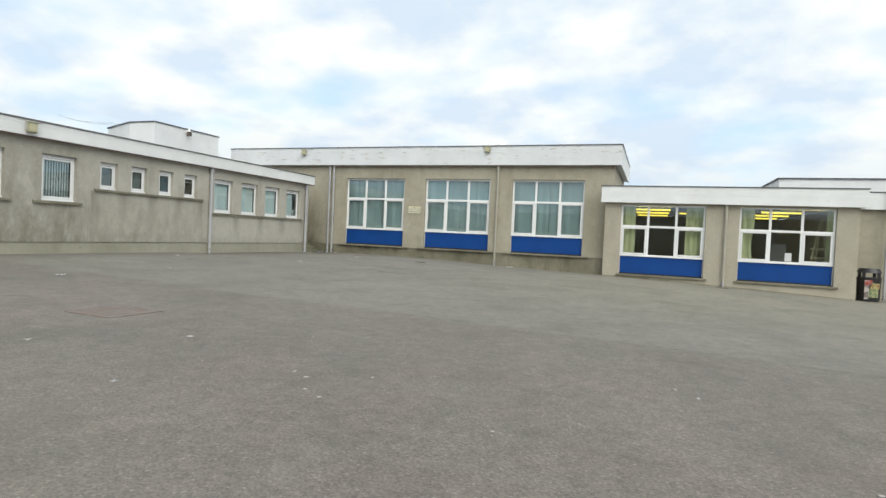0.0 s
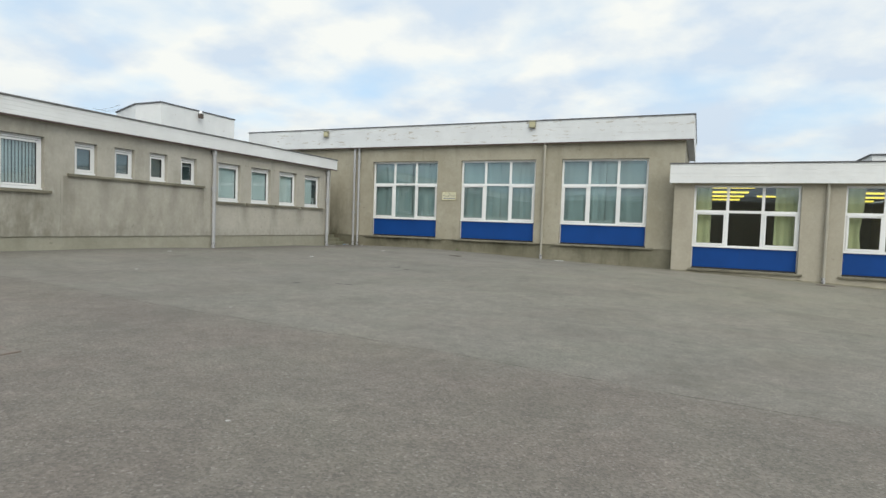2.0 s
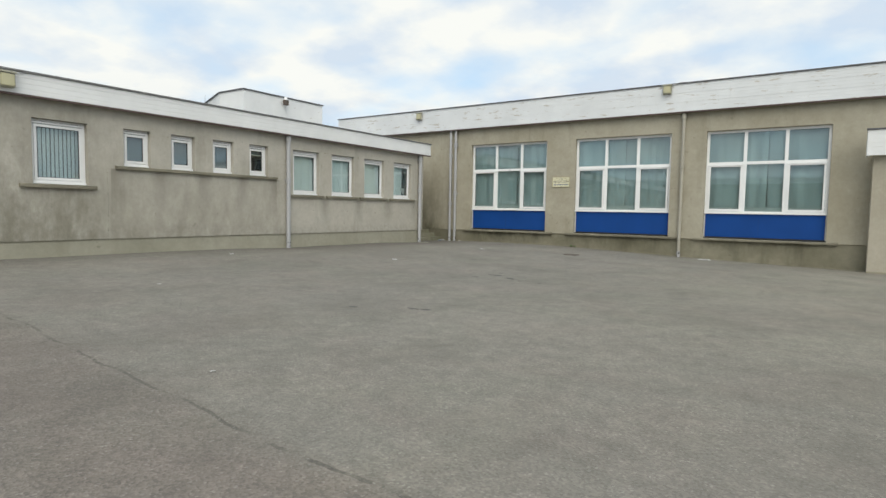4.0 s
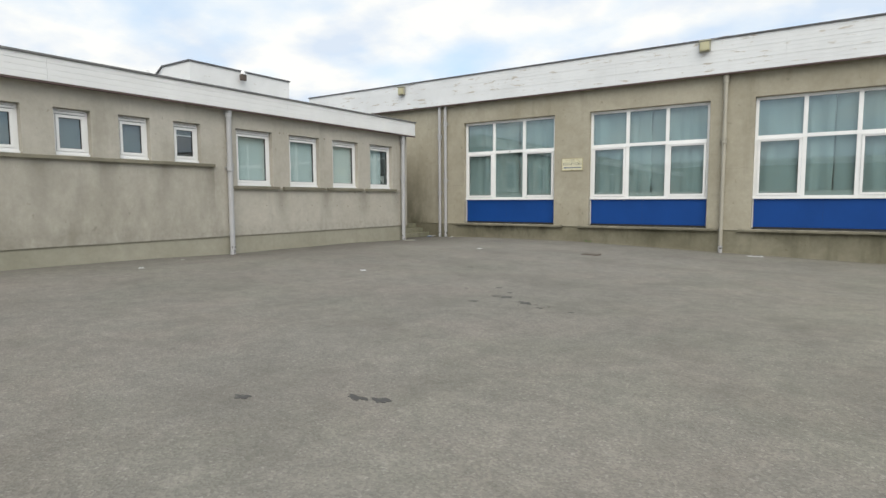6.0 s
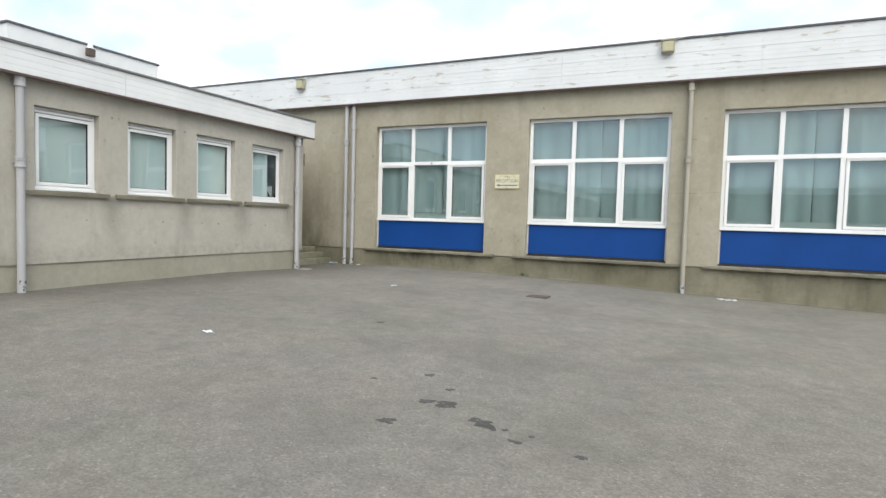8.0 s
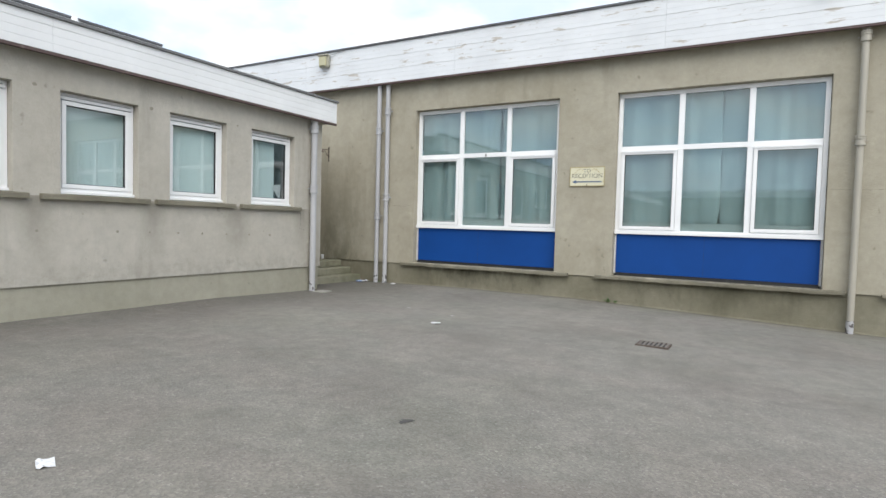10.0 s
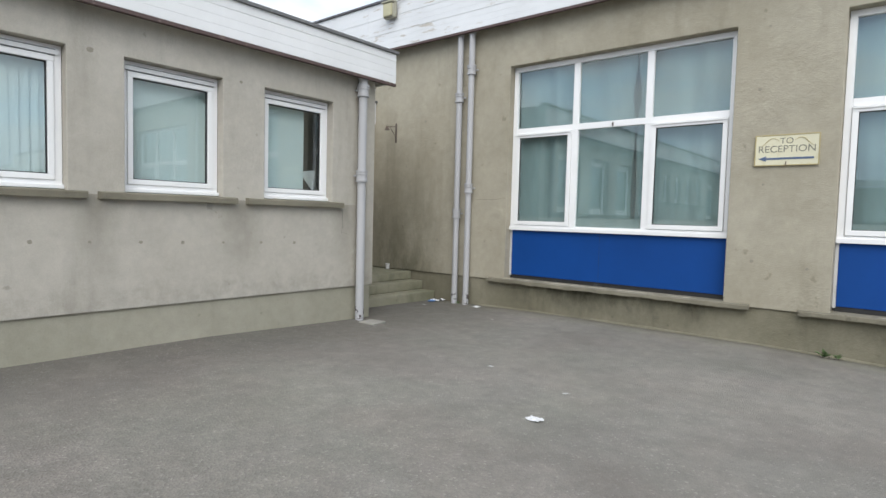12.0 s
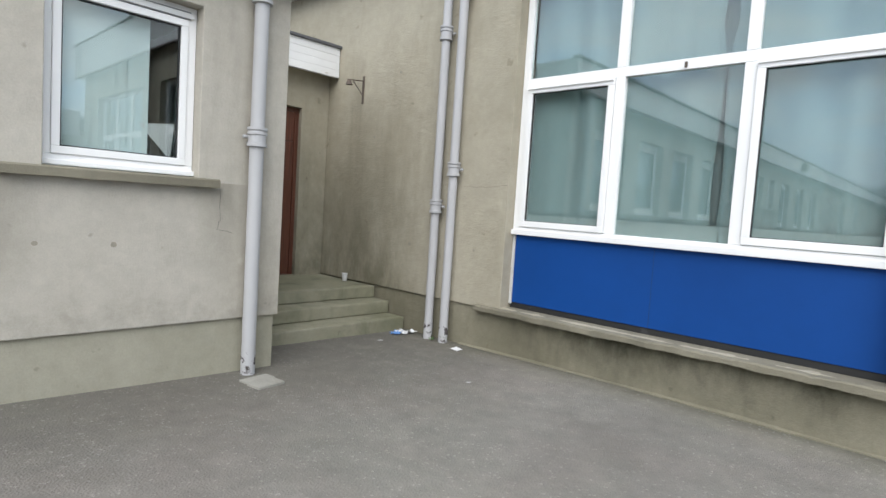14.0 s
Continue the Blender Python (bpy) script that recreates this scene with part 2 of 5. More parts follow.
def asphalt():
    m, t, b = material("worn_asphalt")
    pos = place_of(t)
    sep = node(t, "ShaderNodeSeparateXYZ")
    t.links.new(pos, sep.inputs[0])
    patches = ramp(t, noise_of(t, 0.28, 7, 0.6), 0.34, 0.66)
    col = blend(t, patches, (0.194, 0.184, 0.162, 1), (0.237, 0.223, 0.196, 1))
    # the older, coarser half of the yard, south of the joint
    wob = math_of(t, "MULTIPLY", math_of(t, "SUBTRACT", noise_of(t, 1.1, 5), 0.5), 0.30)
    line = math_of(t, "ADD", math_of(t, "ADD", sep.outputs["Y"], math_of(t, "MULTIPLY", sep.outputs["X"], 0.066)), wob)
    far = ramp(t, math_of(t, "ADD", math_of(t, "MULTIPLY", math_of(t, "SUBTRACT", line, 8.5), 4.0), 0.5), 0.0, 1.0)
    col = blend(t, far, blend(t, 1.0, col, (0.91, 0.87, 0.875, 1), "MULTIPLY"), col)
    joint = math_of(t, "LESS_THAN", math_of(t, "ABSOLUTE", math_of(t, "SUBTRACT", line, 8.5)), 0.016)
    broken = ramp(t, noise_of(t, 2.2, 3), 0.42, 0.55)
    gap = math_of(t, "MULTIPLY", joint, broken)
    col = blend(t, math_of(t, "MULTIPLY", gap, 0.6), col, (0.08, 0.075, 0.065, 1))
    # a smoother, darker strip along the classroom wall
    edge = math_of(t, "ADD", sep.outputs["X"], math_of(t, "MULTIPLY", math_of(t, "SUBTRACT", noise_of(t, 0.9, 6, 0.65), 0.5), 2.2))
    strip = ramp(t, math_of(t, "DIVIDE", math_of(t, "ADD", edge, 16.9), 3.0), 0.22, 0.80, (1, 1, 1, 1), (0, 0, 0, 1))
    strip = math_of(t, "MULTIPLY", strip, ramp(t, math_of(t, "DIVIDE", math_of(t, "SUBTRACT", sep.outputs["Y"], 17.0), 10.0), 0.0, 0.35))
    col = blend(t, math_of(t, "MULTIPLY", strip, 0.85), col, (0.153, 0.142, 0.124, 1))
    # moss and washed-out cement along the hall plinth
    ragged = math_of(t, "SUBTRACT", noise_of(t, 1.8, 6, 0.7), 0.5)
    verge = ramp(t, math_of(t, "DIVIDE", math_of(t, "ADD", math_of(t, "SUBTRACT", sep.outputs["Y"], 28.0), math_of(t, "MULTIPLY", ragged, 0.9)), 0.6), 0.1, 0.9)
    verge = math_of(t, "MULTIPLY", verge, math_of(t, "LESS_THAN", sep.outputs["X"], -1.7))
    col = blend(t, math_of(t, "MULTIPLY", verge, 0.55), col, (0.205, 0.198, 0.148, 1))
    # a narrow darker band right at the foot of the plinth
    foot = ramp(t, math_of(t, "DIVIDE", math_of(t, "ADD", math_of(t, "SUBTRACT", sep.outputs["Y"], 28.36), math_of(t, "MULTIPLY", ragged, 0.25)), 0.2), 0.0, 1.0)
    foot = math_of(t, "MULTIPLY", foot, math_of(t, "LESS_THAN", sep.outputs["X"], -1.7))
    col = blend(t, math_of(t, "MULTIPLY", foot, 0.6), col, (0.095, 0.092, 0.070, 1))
    # ground turning darker towards the low block
    west_dark = ramp(t, math_of(t, "DIVIDE", math_of(t, "ADD", math_of(t, "SUBTRACT", -15.6, sep.outputs["X"]), math_of(t, "MULTIPLY", ragged, 1.2)), 1.3), 0.0, 1.0)
    col = blend(t, math_of(t, "MULTIPLY", west_dark, 0.5), col, (0.105, 0.10, 0.082, 1))
    # stones of the aggregate
    vor = node(t, "ShaderNodeTexVoronoi", Scale=66.0)
    t.links.new(pos, vor.inputs["Vector"])
    sepc = node(t, "ShaderNodeSeparateColor")
    t.links.new(vor.outputs["Color"], sepc.inputs[0])
    stone = ramp(t, sepc.outputs[0], 0.0, 1.0, (0.60, 0.59, 0.57, 1), (1.22, 1.20, 1.15, 1))
    smooth = math_of(t, "MAXIMUM", strip, ramp(t, math_of(t, "DIVIDE", math_of(t, "SUBTRACT", sep.outputs["Y"], 20.5), 4.0), 0.0, 1.0))
    grip = math_of(t, "SUBTRACT", 0.74, math_of(t, "ADD", math_of(t, "MULTIPLY", far, 0.16), math_of(t, "MULTIPLY", smooth, 0.42)))
    col = blend(t, grip, col, stone, "MULTIPLY")
    pale = math_of(t, "GREATER_THAN", sepc.outputs[1], 0.965)
    col = blend(t, math_of(t, "MULTIPLY", pale, 0.30), col, (0.43, 0.41, 0.37, 1))
    grit = noise_of(t, 160, 2, 0.7)
    mid = ramp(t, noise_of(t, 5.0, 5, 0.65), 0.30, 0.72, (0.82, 0.82, 0.82, 1), (1.10, 1.10, 1.10, 1))
    col = blend(t, 1.0, col, mid, "MULTIPLY")
    damp = ramp(t, noise_of(t, 0.75, 6, 0.6, dist=0.3), 0.50, 0.72)
    col = blend(t, math_of(t, "MULTIPLY", damp, 0.42), col, (0.105, 0.096, 0.080, 1))
    algae = ramp(t, noise_of(t, 0.42, 6, 0.62, (1, 1, 1), None, 0.5), 0.46, 0.66)
    col = blend(t, math_of(t, "MULTIPLY", algae, 0.4), col, (0.94, 1.0, 0.93, 1), "MULTIPLY")
    dusty = ramp(t, noise_of(t, 1.3, 6, 0.65, (1, 1, 1), None, 0.6), 0.58, 0.75)
    col = blend(t, math_of(t, "MULTIPLY", dusty, 0.35), col, (0.25, 0.235, 0.20, 1))
    # broad worn patches, rosier and greyer by turns, and scuffed pale smears
    rosy = ramp(t, noise_of(t, 0.55, 5, 0.6, (1, 1.4, 1), None, 0.8), 0.42, 0.62)
    col = blend(t, math_of(t, "MULTIPLY", rosy, 0.4), col, (1.03, 0.955, 0.965, 1), "MULTIPLY")
    worn = ramp(t, noise_of(t, 0.95, 7, 0.66, (1.5, 0.8, 1), None, 0.7), 0.44, 0.68, (0.86, 0.86, 0.87, 1), (1.12, 1.11, 1.08, 1))
    col = blend(t, 0.35, col, worn, "MULTIPLY")
    # bleached, sandier surfacing out towards the wing
    bleached = math_of(t, "MULTIPLY", ramp(t, math_of(t, "DIVIDE", math_of(t, "ADD", sep.outputs["X"], 8.0), 9.0), 0.0, 1.0), ramp(t, math_of(t, "DIVIDE", math_of(t, "SUBTRACT", sep.outputs["Y"], 9.0), 9.0), 0.0, 1.0))
    col = blend(t, bleached, col, (1.13, 1.12, 1.02, 1), "MULTIPLY")
    # old gum and drip marks
    gum = node(t, "ShaderNodeTexVoronoi", Scale=1.7)
    t.links.new(pos, gum.inputs["Vector"])
    dot = math_of(t, "LESS_THAN", gum.outputs["Distance"], 0.035)
    col = blend(t, math_of(t, "MULTIPLY", dot, 0.2), col, (0.27, 0.26, 0.24, 1))
    t.links.new(col, b.inputs["Base Color"])
    b.inputs["Roughness"].default_value = 0.92
    h = math_of(t, "ADD", math_of(t, "MULTIPLY", vor.outputs["Distance"], 1.2), math_of(t, "MULTIPLY", grit, 0.5))
    bump(t, b, h, 0.42, 0.011)
    return m


M_asphalt = asphalt()


def painted(name, base, worn, rough=0.5, scale=7.0, at=(0.60, 0.66), amount=0.8, stretch=(1, 1, 1), tone=0.12):
    """Paint with a slow change of tone and chipped patches."""
    m, t, b = material(name)
    slow = ramp(t, noise_of(t, 0.9, 5, 0.6), 0.3, 0.7, (1 - tone, 1 - tone, 1 - tone, 1), (1, 1, 1, 1))
    col = blend(t, 1.0, rgba(base), slow, "MULTIPLY")
    chips = ramp(t, noise_of(t, scale, 6, 0.7, stretch), at[0], at[1])
    col = blend(t, math_of(t, "MULTIPLY", chips, amount), col, rgba(worn))
    t.links.new(col, b.inputs["Base Color"])
    b.inputs["Roughness"].default_value = rough
    bump(t, b, noise_of(t, 45, 4), 0.12, 0.004)
    return m


M_board = painted("peeling_white_boards", (0.745, 0.76, 0.765), (0.42, 0.37, 0.30), 0.7, 2.4, (0.595, 0.645), 0.8, (0.7, 0.7, 4.0))
M_board_clean = painted("white_boards", (0.795, 0.80, 0.79), (0.46, 0.42, 0.35), 0.65, 2.8, (0.655, 0.69), 0.7, (0.7, 0.7, 4.0))
M_flash = painted("dark_roof_edging", (0.10, 0.10, 0.105), (0.20, 0.20, 0.20), 0.7)
M_redtrim = painted("red_brown_soffit_trim", (0.095, 0.062, 0.056), (0.2, 0.15, 0.13), 0.7)
M_pvc = painted("white_window_plastic", (0.85, 0.85, 0.84), (0.60, 0.58, 0.52), 0.35, 5, (0.66, 0.75), 0.25, tone=0.06)
M_blue = painted("blue_panel", (0.005, 0.058, 0.255), (0.06, 0.12, 0.32), 0.55, 3.2, (0.72, 0.78), 0.3, tone=0.16)
M_blue.node_tree.nodes["Principled BSDF"].inputs["Specular IOR Level"].default_value = 0.22
M_upstand = painted("grey_green_board", (0.33, 0.40, 0.40), (0.27, 0.33, 0.33), 0.7)
M_scrap = painted("dirty_paper", (0.42, 0.41, 0.39), (0.32, 0.31, 0.29), 0.9, 30)
M_pipe = painted("grey_painted_iron", (0.44, 0.44, 0.445), (0.20, 0.16, 0.13), 0.9, 9, (0.70, 0.72), 0.8)
M_pipe_buff = painted("buff_painted_iron", (0.40, 0.375, 0.31), (0.20, 0.16, 0.13), 0.55, 9, (0.69, 0.72), 0.7)
M_foot = painted("chipped_pipe_foot", (0.44, 0.44, 0.445), (0.05, 0.04, 0.035), 0.9, 11, (0.53, 0.56), 0.95)
M_gasket = painted("black_gasket_and_gap", (0.02, 0.02, 0.02), (0.05, 0.05, 0.05), 0.6)
M_vent = painted("grey_groove_shade", (0.25, 0.25, 0.25), (0.16, 0.16, 0.16), 0.7)
M_plug = painted("dirty_wall_plug", (0.27, 0.25, 0.20), (0.30, 0.275, 0.22), 0.9, 30, (0.45, 0.6))
M_reveal = painted("pale_weathered_strip", (0.56, 0.55, 0.53), (0.40, 0.38, 0.33), 0.7, 6, (0.55, 0.7))
M_roof = painted("grey_roof_felt", (0.16, 0.16, 0.16), (0.25, 0.25, 0.24), 0.9)
M_iron = painted("rusty_cast_iron", (0.105, 0.08, 0.064), (0.16, 0.10, 0.06), 0.7, 12)
M_bars = painted("worn_grate_bars", (0.165, 0.145, 0.125), (0.12, 0.08, 0.055), 0.6, 14)
M_rustcover = painted("red_rust_iron_cover", (0.20, 0.155, 0.132), (0.20, 0.183, 0.156), 0.9, 5, (0.42, 0.60), 0.85)
M_lamp = painted("yellowed_lamp_case", (0.40, 0.385, 0.30), (0.28, 0.26, 0.19), 0.5)
M_lampglass = painted("yellowed_lamp_lens", (0.50, 0.47, 0.30), (0.42, 0.39, 0.26), 0.25)
M_paper = painted("white_paper", (0.66, 0.66, 0.66), (0.48, 0.48, 0.50), 0.8, 30)
M_bluepaper = painted("blue_print", (0.12, 0.26, 0.55), (0.5, 0.6, 0.75), 0.7, 40)
# plaster coloured dark to stand in for the dimness of the rooms
M_inner = painted("dimmed_interior_plaster", (0.17, 0.16, 0.15), (0.13, 0.12, 0.11), 0.9)
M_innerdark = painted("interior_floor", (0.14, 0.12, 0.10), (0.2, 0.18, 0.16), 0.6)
M_stain = painted("oil_stain", (0.062, 0.059, 0.054), (0.15, 0.142, 0.125), 0.75, 16, (0.54, 0.66), 0.9)
M_leaf = painted("weed_leaf", (0.13, 0.20, 0.08), (0.2, 0.22, 0.10), 0.7, 20)
M_sign = painted("cream_sign_paint", (0.66, 0.63, 0.46), (0.52, 0.45, 0.24), 0.5, 8, (0.52, 0.70), 0.6)
M_signink = painted("faded_blue_sign_ink", (0.085, 0.125, 0.215), (0.2, 0.22, 0.25), 0.6)
M_signtext = painted("faded_olive_lettering", (0.19, 0.185, 0.15), (0.34, 0.32, 0.24), 0.6)
M_signgold = painted("gold_sign_lines", (0.42, 0.345, 0.17), (0.5, 0.45, 0.28), 0.6)
M_easel = painted("pine_timber", (0.60, 0.49, 0.28), (0.48, 0.37, 0.2), 0.6)
M_black = painted("black_plastic", (0.022, 0.022, 0.024), (0.06, 0.06, 0.06), 0.4)


def door_wood():
    m, t, b = material("red_brown_door_stain")
    g = noise_of(t, 14, 6, 0.6, (3, 3, 0.12))
    col = ramp(t, g, 0.3, 0.75, (0.065, 0.022, 0.013, 1), (0.145, 0.052, 0.030, 1))
    t.links.new(col, b.inputs["Base Color"])
    b.inputs["Roughness"].default_value = 0.45
    bump(t, b, g, 0.15, 0.004)
    return m


M_door = door_wood()


def cloth(name, base, dark, through_light=0.25):
    m, t, b = material(name)
    weave = noise_of(t, 160, 2, 0.6)
    slow = ramp(t, noise_of(t, 1.7, 5, 0.6, (1, 1, 0.3)), 0.35, 0.7)
    col = blend(t, slow, rgba(base), rgba(dark))
    t.links.new(col, b.inputs["Base Color"])
    b.inputs["Roughness"].default_value = 0.95
    b.inputs["Sheen Weight"].default_value = 0.2
    bump(t, b, weave, 0.1, 0.002)
    return m


M_curtain = cloth("grey_green_curtain", (0.30, 0.40, 0.41), (0.20, 0.275, 0.285))
# darker copy of the curtain cloth, for the dimness seen in the gap
M_gaptone = cloth("dark_grey_green_gap_tone", (0.21, 0.27, 0.28), (0.15, 0.20, 0.21))
M_yellowcurtain = cloth("yellow_green_curtain", (0.62, 0.62, 0.36), (0.50, 0.50, 0.27))
# cloth in the grey-blue of sky reflected by the small panes
M_skytone = cloth("grey_blue_sky_tone_fabric", (0.155, 0.195, 0.215), (0.125, 0.16, 0.18))
M_blind = cloth("pale_blind_fabric", (0.70, 0.78, 0.78), (0.62, 0.70, 0.71))


def glass():
    m, t, b = material("window_glass")
    t.nodes.remove(b)
    out = t.nodes["Material Output"]
    clear = node(t, "ShaderNodeBsdfTransparent", Color=(0.86, 0.90, 0.89, 1))
    gloss = node(t, "ShaderNodeBsdfGlossy", Roughness=0.015, Color=(0.95, 0.98, 1.0, 1))
    wave = node(t, "ShaderNodeBump", Strength=0.012, Distance=0.01)
    t.links.new(noise_of(t, 1.6, 2), wave.inputs["Height"])
    t.links.new(wave.outputs[0], gloss.inputs["Normal"])
    slant = node(t, "ShaderNodeLayerWeight", Blend=0.5)
    grazing = math_of(t, "MULTIPLY", math_of(t, "POWER", slant.outputs["Facing"], 4.0), 0.8)
    mix = node(t, "ShaderNodeMixShader")
    t.links.new(math_of(t, "ADD", grazing, 0.085), mix.inputs[0])
    t.links.new(clear.outputs[0], mix.inputs[1])
    t.links.new(gloss.outputs[0], mix.inputs[2])
    t.links.new(mix.outputs[0], out.inputs[0])
    return m


M_glass = glass()


def glow(name, colour, strength):
    m, t, b = material(name)
    b.inputs["Base Color"].default_value = (0.8, 0.8, 0.8, 1)
    b.inputs["Emission Color"].default_value = rgba(colour)
    b.inputs["Emission Strength"].default_value = strength
    return m


M_tube = glow("lit_fluorescent_tube", (1.0, 0.74, 0.07), 1.5)

# ---- building helpers ----


def box(bm, x0, x1, y0, y1, z0, z1):
    v = [bm.verts.new((x, y, z)) for z in (z0, z1) for y in (y0, y1) for x in (x0, x1)]
    for f in ((0, 2, 3, 1), (4, 5, 7, 6), (0, 1, 5, 4), (2, 6, 7, 3), (0, 4, 6, 2), (1, 3, 7, 5)):
        bm.faces.new([v[i] for i in f])
    return bm


def boxes(*rows):
    bm = bmesh.new()
    for r in rows:
        box(bm, *r)
    return bm


def tube(bm, a, b, r0, r1=None, n=14, caps=True):
    """A round bar from a to b."""
    a, b = Vector(a), Vector(b)
    r1 = r0 if r1 is None else r1
    q = (b - a).to_track_quat("Z", "Y")
    rings = []
    for c, r in ((a, r0), (b, r1)):
        rings.append([bm.verts.new(c + q @ Vector((r * math.cos(k * math.tau / n), r * math.sin(k * math.tau / n), 0))) for k in range(n)])
    for k in range(n):
        f = bm.faces.new((rings[0][k], rings[0][(k + 1) % n], rings[1][(k + 1) % n], rings[1][k]))
        f.smooth = True
    if caps:
        for ring in rings:
            for e in bm.faces.new(ring).edges:
                e.smooth = False
    return bm


def turned(bm, profile, n=20):
    """A solid of revolution about z through the (radius, height) pairs."""
    rings = [[bm.verts.new((r * math.cos(k * math.tau / n), r * math.sin(k * math.tau / n), z)) for k in range(n)] for r, z in profile]
    for a, b in zip(rings, rings[1:]):
        for k in range(n):
            f = bm.faces.new((a[k], a[(k + 1) % n], b[(k + 1) % n], b[k]))
            f.smooth = True
    for ring in (rings[0], rings[-1]):
        bm.faces.new(ring)
    for ring in rings:
        for k in range(n):
            e = bm.edges.get((ring[k], ring[(k + 1) % n]))
            e.smooth = False
    return bm


def mesh_of(name, bm, mat):
    bmesh.ops.recalc_face_normals(bm, faces=bm.faces)
    me = bpy.data.meshes.new(name)
    bm.to_mesh(me)
    bm.free()
    me.materials.append(mat)
    return me


def part(name, bm, mat, parent=None, label="", bevel=0.0):
    ob = new(name, mesh_of(name, bm, mat))
    if parent is not None:
        ob.parent = parent
    if bevel:
        mod = ob.modifiers.new("worn_edge", "BEVEL")
        mod.width, mod.segments, mod.limit_method, mod.angle_limit = bevel, 2, "ANGLE", radians(40)
    if label:
        ob["label"] = label
    return ob


def thing(name, m, label, category, group="", kind=""):
    ob = new(name)
    ob.empty_display_size = 0.1
    ob.matrix_world = m
    return tagged(ob, label, category, group, kind)


def structure(name, bm, mat, label, category, bevel=0.0):
    return tagged(part(name, bm, mat, None, "", bevel), label, category, "", "structure")


def pierced(u0, u1, z0, z1, deep, holes):
    """A slab along x, its face at y = 0, with holes (u0, u1, z0, z1) right through it."""
    us = sorted({u0, u1, *[h[0] for h in holes], *[h[1] for h in holes]})
    zs = sorted({z0, z1, *[h[2] for h in holes], *[h[3] for h in holes]})

    def solid(i, k):
        if i < 0 or k < 0 or i >= len(us) - 1 or k >= len(zs) - 1:
            return False
        u, z = (us[i] + us[i + 1]) / 2, (zs[k] + zs[k + 1]) / 2
        return not any(h[0] < u < h[1] and h[2] < z < h[3] for h in holes)

    bm, made = bmesh.new(), {}

    def v(i, d, k):
        if (i, d, k) not in made:
            made[i, d, k] = bm.verts.new((us[i], d * deep, zs[k]))
        return made[i, d, k]

    for i in range(len(us) - 1):
        for k in range(len(zs) - 1):
            if not solid(i, k):
                continue
            for d in (0, 1):
                bm.faces.new((v(i, d, k), v(i + 1, d, k), v(i + 1, d, k + 1), v(i, d, k + 1)))
            for di, dk, a, b in ((-1, 0, (i, k), (i, k + 1)), (1, 0, (i + 1, k), (i + 1, k + 1)), (0, -1, (i, k), (i + 1, k)), (0, 1, (i, k + 1), (i + 1, k + 1))):
                if not solid(i + di, k + dk):
                    bm.faces.new((v(a[0], 0, a[1]), v(a[0], 1, a[1]), v(b[0], 1, b[1]), v(b[0], 0, b[1])))
    return bm


SOUTH, EAST = 0, 90  # the way a wall faces: turn of its own frame about z


def facing(turn, along, face, z=0.0):
    """The frame of a wall: its x along the wall, its y into the building."""
    return pose(along, face, z) if turn == SOUTH else pose(face, along, z, 0, 0, 90)


def wall(name, turn, face, u0, u1, z0, z1, deep, holes, mat, label, bevel=0.008):
    ob = structure(name, pierced(u0, u1, z0, z1, deep, holes), mat, label, "wall", bevel)
    ob.matrix_world = facing(turn, 0, face)
    return ob


# ---- ground ----
GX = [-17.0, -14.5, -12.0, -10.0, -7.0, -3.4, -1.6, 3.66, 8.6, 30.0]
GY = [0.0, 15.0, 17.0, 18.9, 20.5, 23.5, 26.0, 28.6]
GZ = [
    [0.300, 0.256, 0.200, 0.150, 0.088, 0.043, 0.020, -0.060, -0.150, -0.400],
    [0.285, 0.239, 0.182, 0.137, 0.077, 0.027, 0.002, -0.122, -0.256, -0.665],
    [0.265, 0.231, 0.180, 0.135, 0.076, 0.025, 0.000, -0.130, -0.270, -0.700],
    [0.200, 0.203, 0.176, 0.128, 0.066, 0.012, -0.015, -0.156, -0.308, -0.758],
    [0.215, 0.204, 0.172, 0.123, 0.058, 0.001, -0.027, -0.178, -0.340, -0.808],
    [0.205, 0.192, 0.165, 0.113, 0.043, -0.019, -0.050, -0.220, -0.400, -0.900],
    [0.140, 0.155, 0.140, 0.089, 0.011, -0.062, -0.095, -0.272, -0.474, -0.998],
    [0.115, 0.150, 0.142, 0.075, -0.040, -0.140, -0.175, -0.330, -0.550, -1.100],
]


def lie(x, y):
    """The height of the yard at a place."""
    col = [float(np.interp(x, GX, row)) for row in GZ]
    return float(np.interp(y, GY, col))


def build_ground():
    xs = [-2500, -600, -150, -60, -40] + [-30 + 0.5 * i for i in range(121)] + [40, 60, 150, 600, 2500]
    ys = [-2500, -600, -150, -60, -30] + [-15 + 0.5 * i for i in range(101)] + [45, 60, 150, 600, 2500]
    verts = [(x, y, lie(x, y) + 0.012 * noise.noise((x * 0.35, y * 0.35, 0)) - (0.6 if y > 31 else 0)) for y in ys for x in xs]
    n = len(xs)
    faces = [(j * n + i, j * n + i + 1, (j + 1) * n + i + 1, (j + 1) * n + i) for j in range(len(ys) - 1) for i in range(n - 1)]
    me = bpy.data.meshes.new("ground")
    me.from_pydata(verts, [], faces)
    me.polygons.foreach_set("use_smooth", [True] * len(faces))
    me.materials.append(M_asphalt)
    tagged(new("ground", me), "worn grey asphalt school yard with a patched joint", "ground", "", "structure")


build_ground()

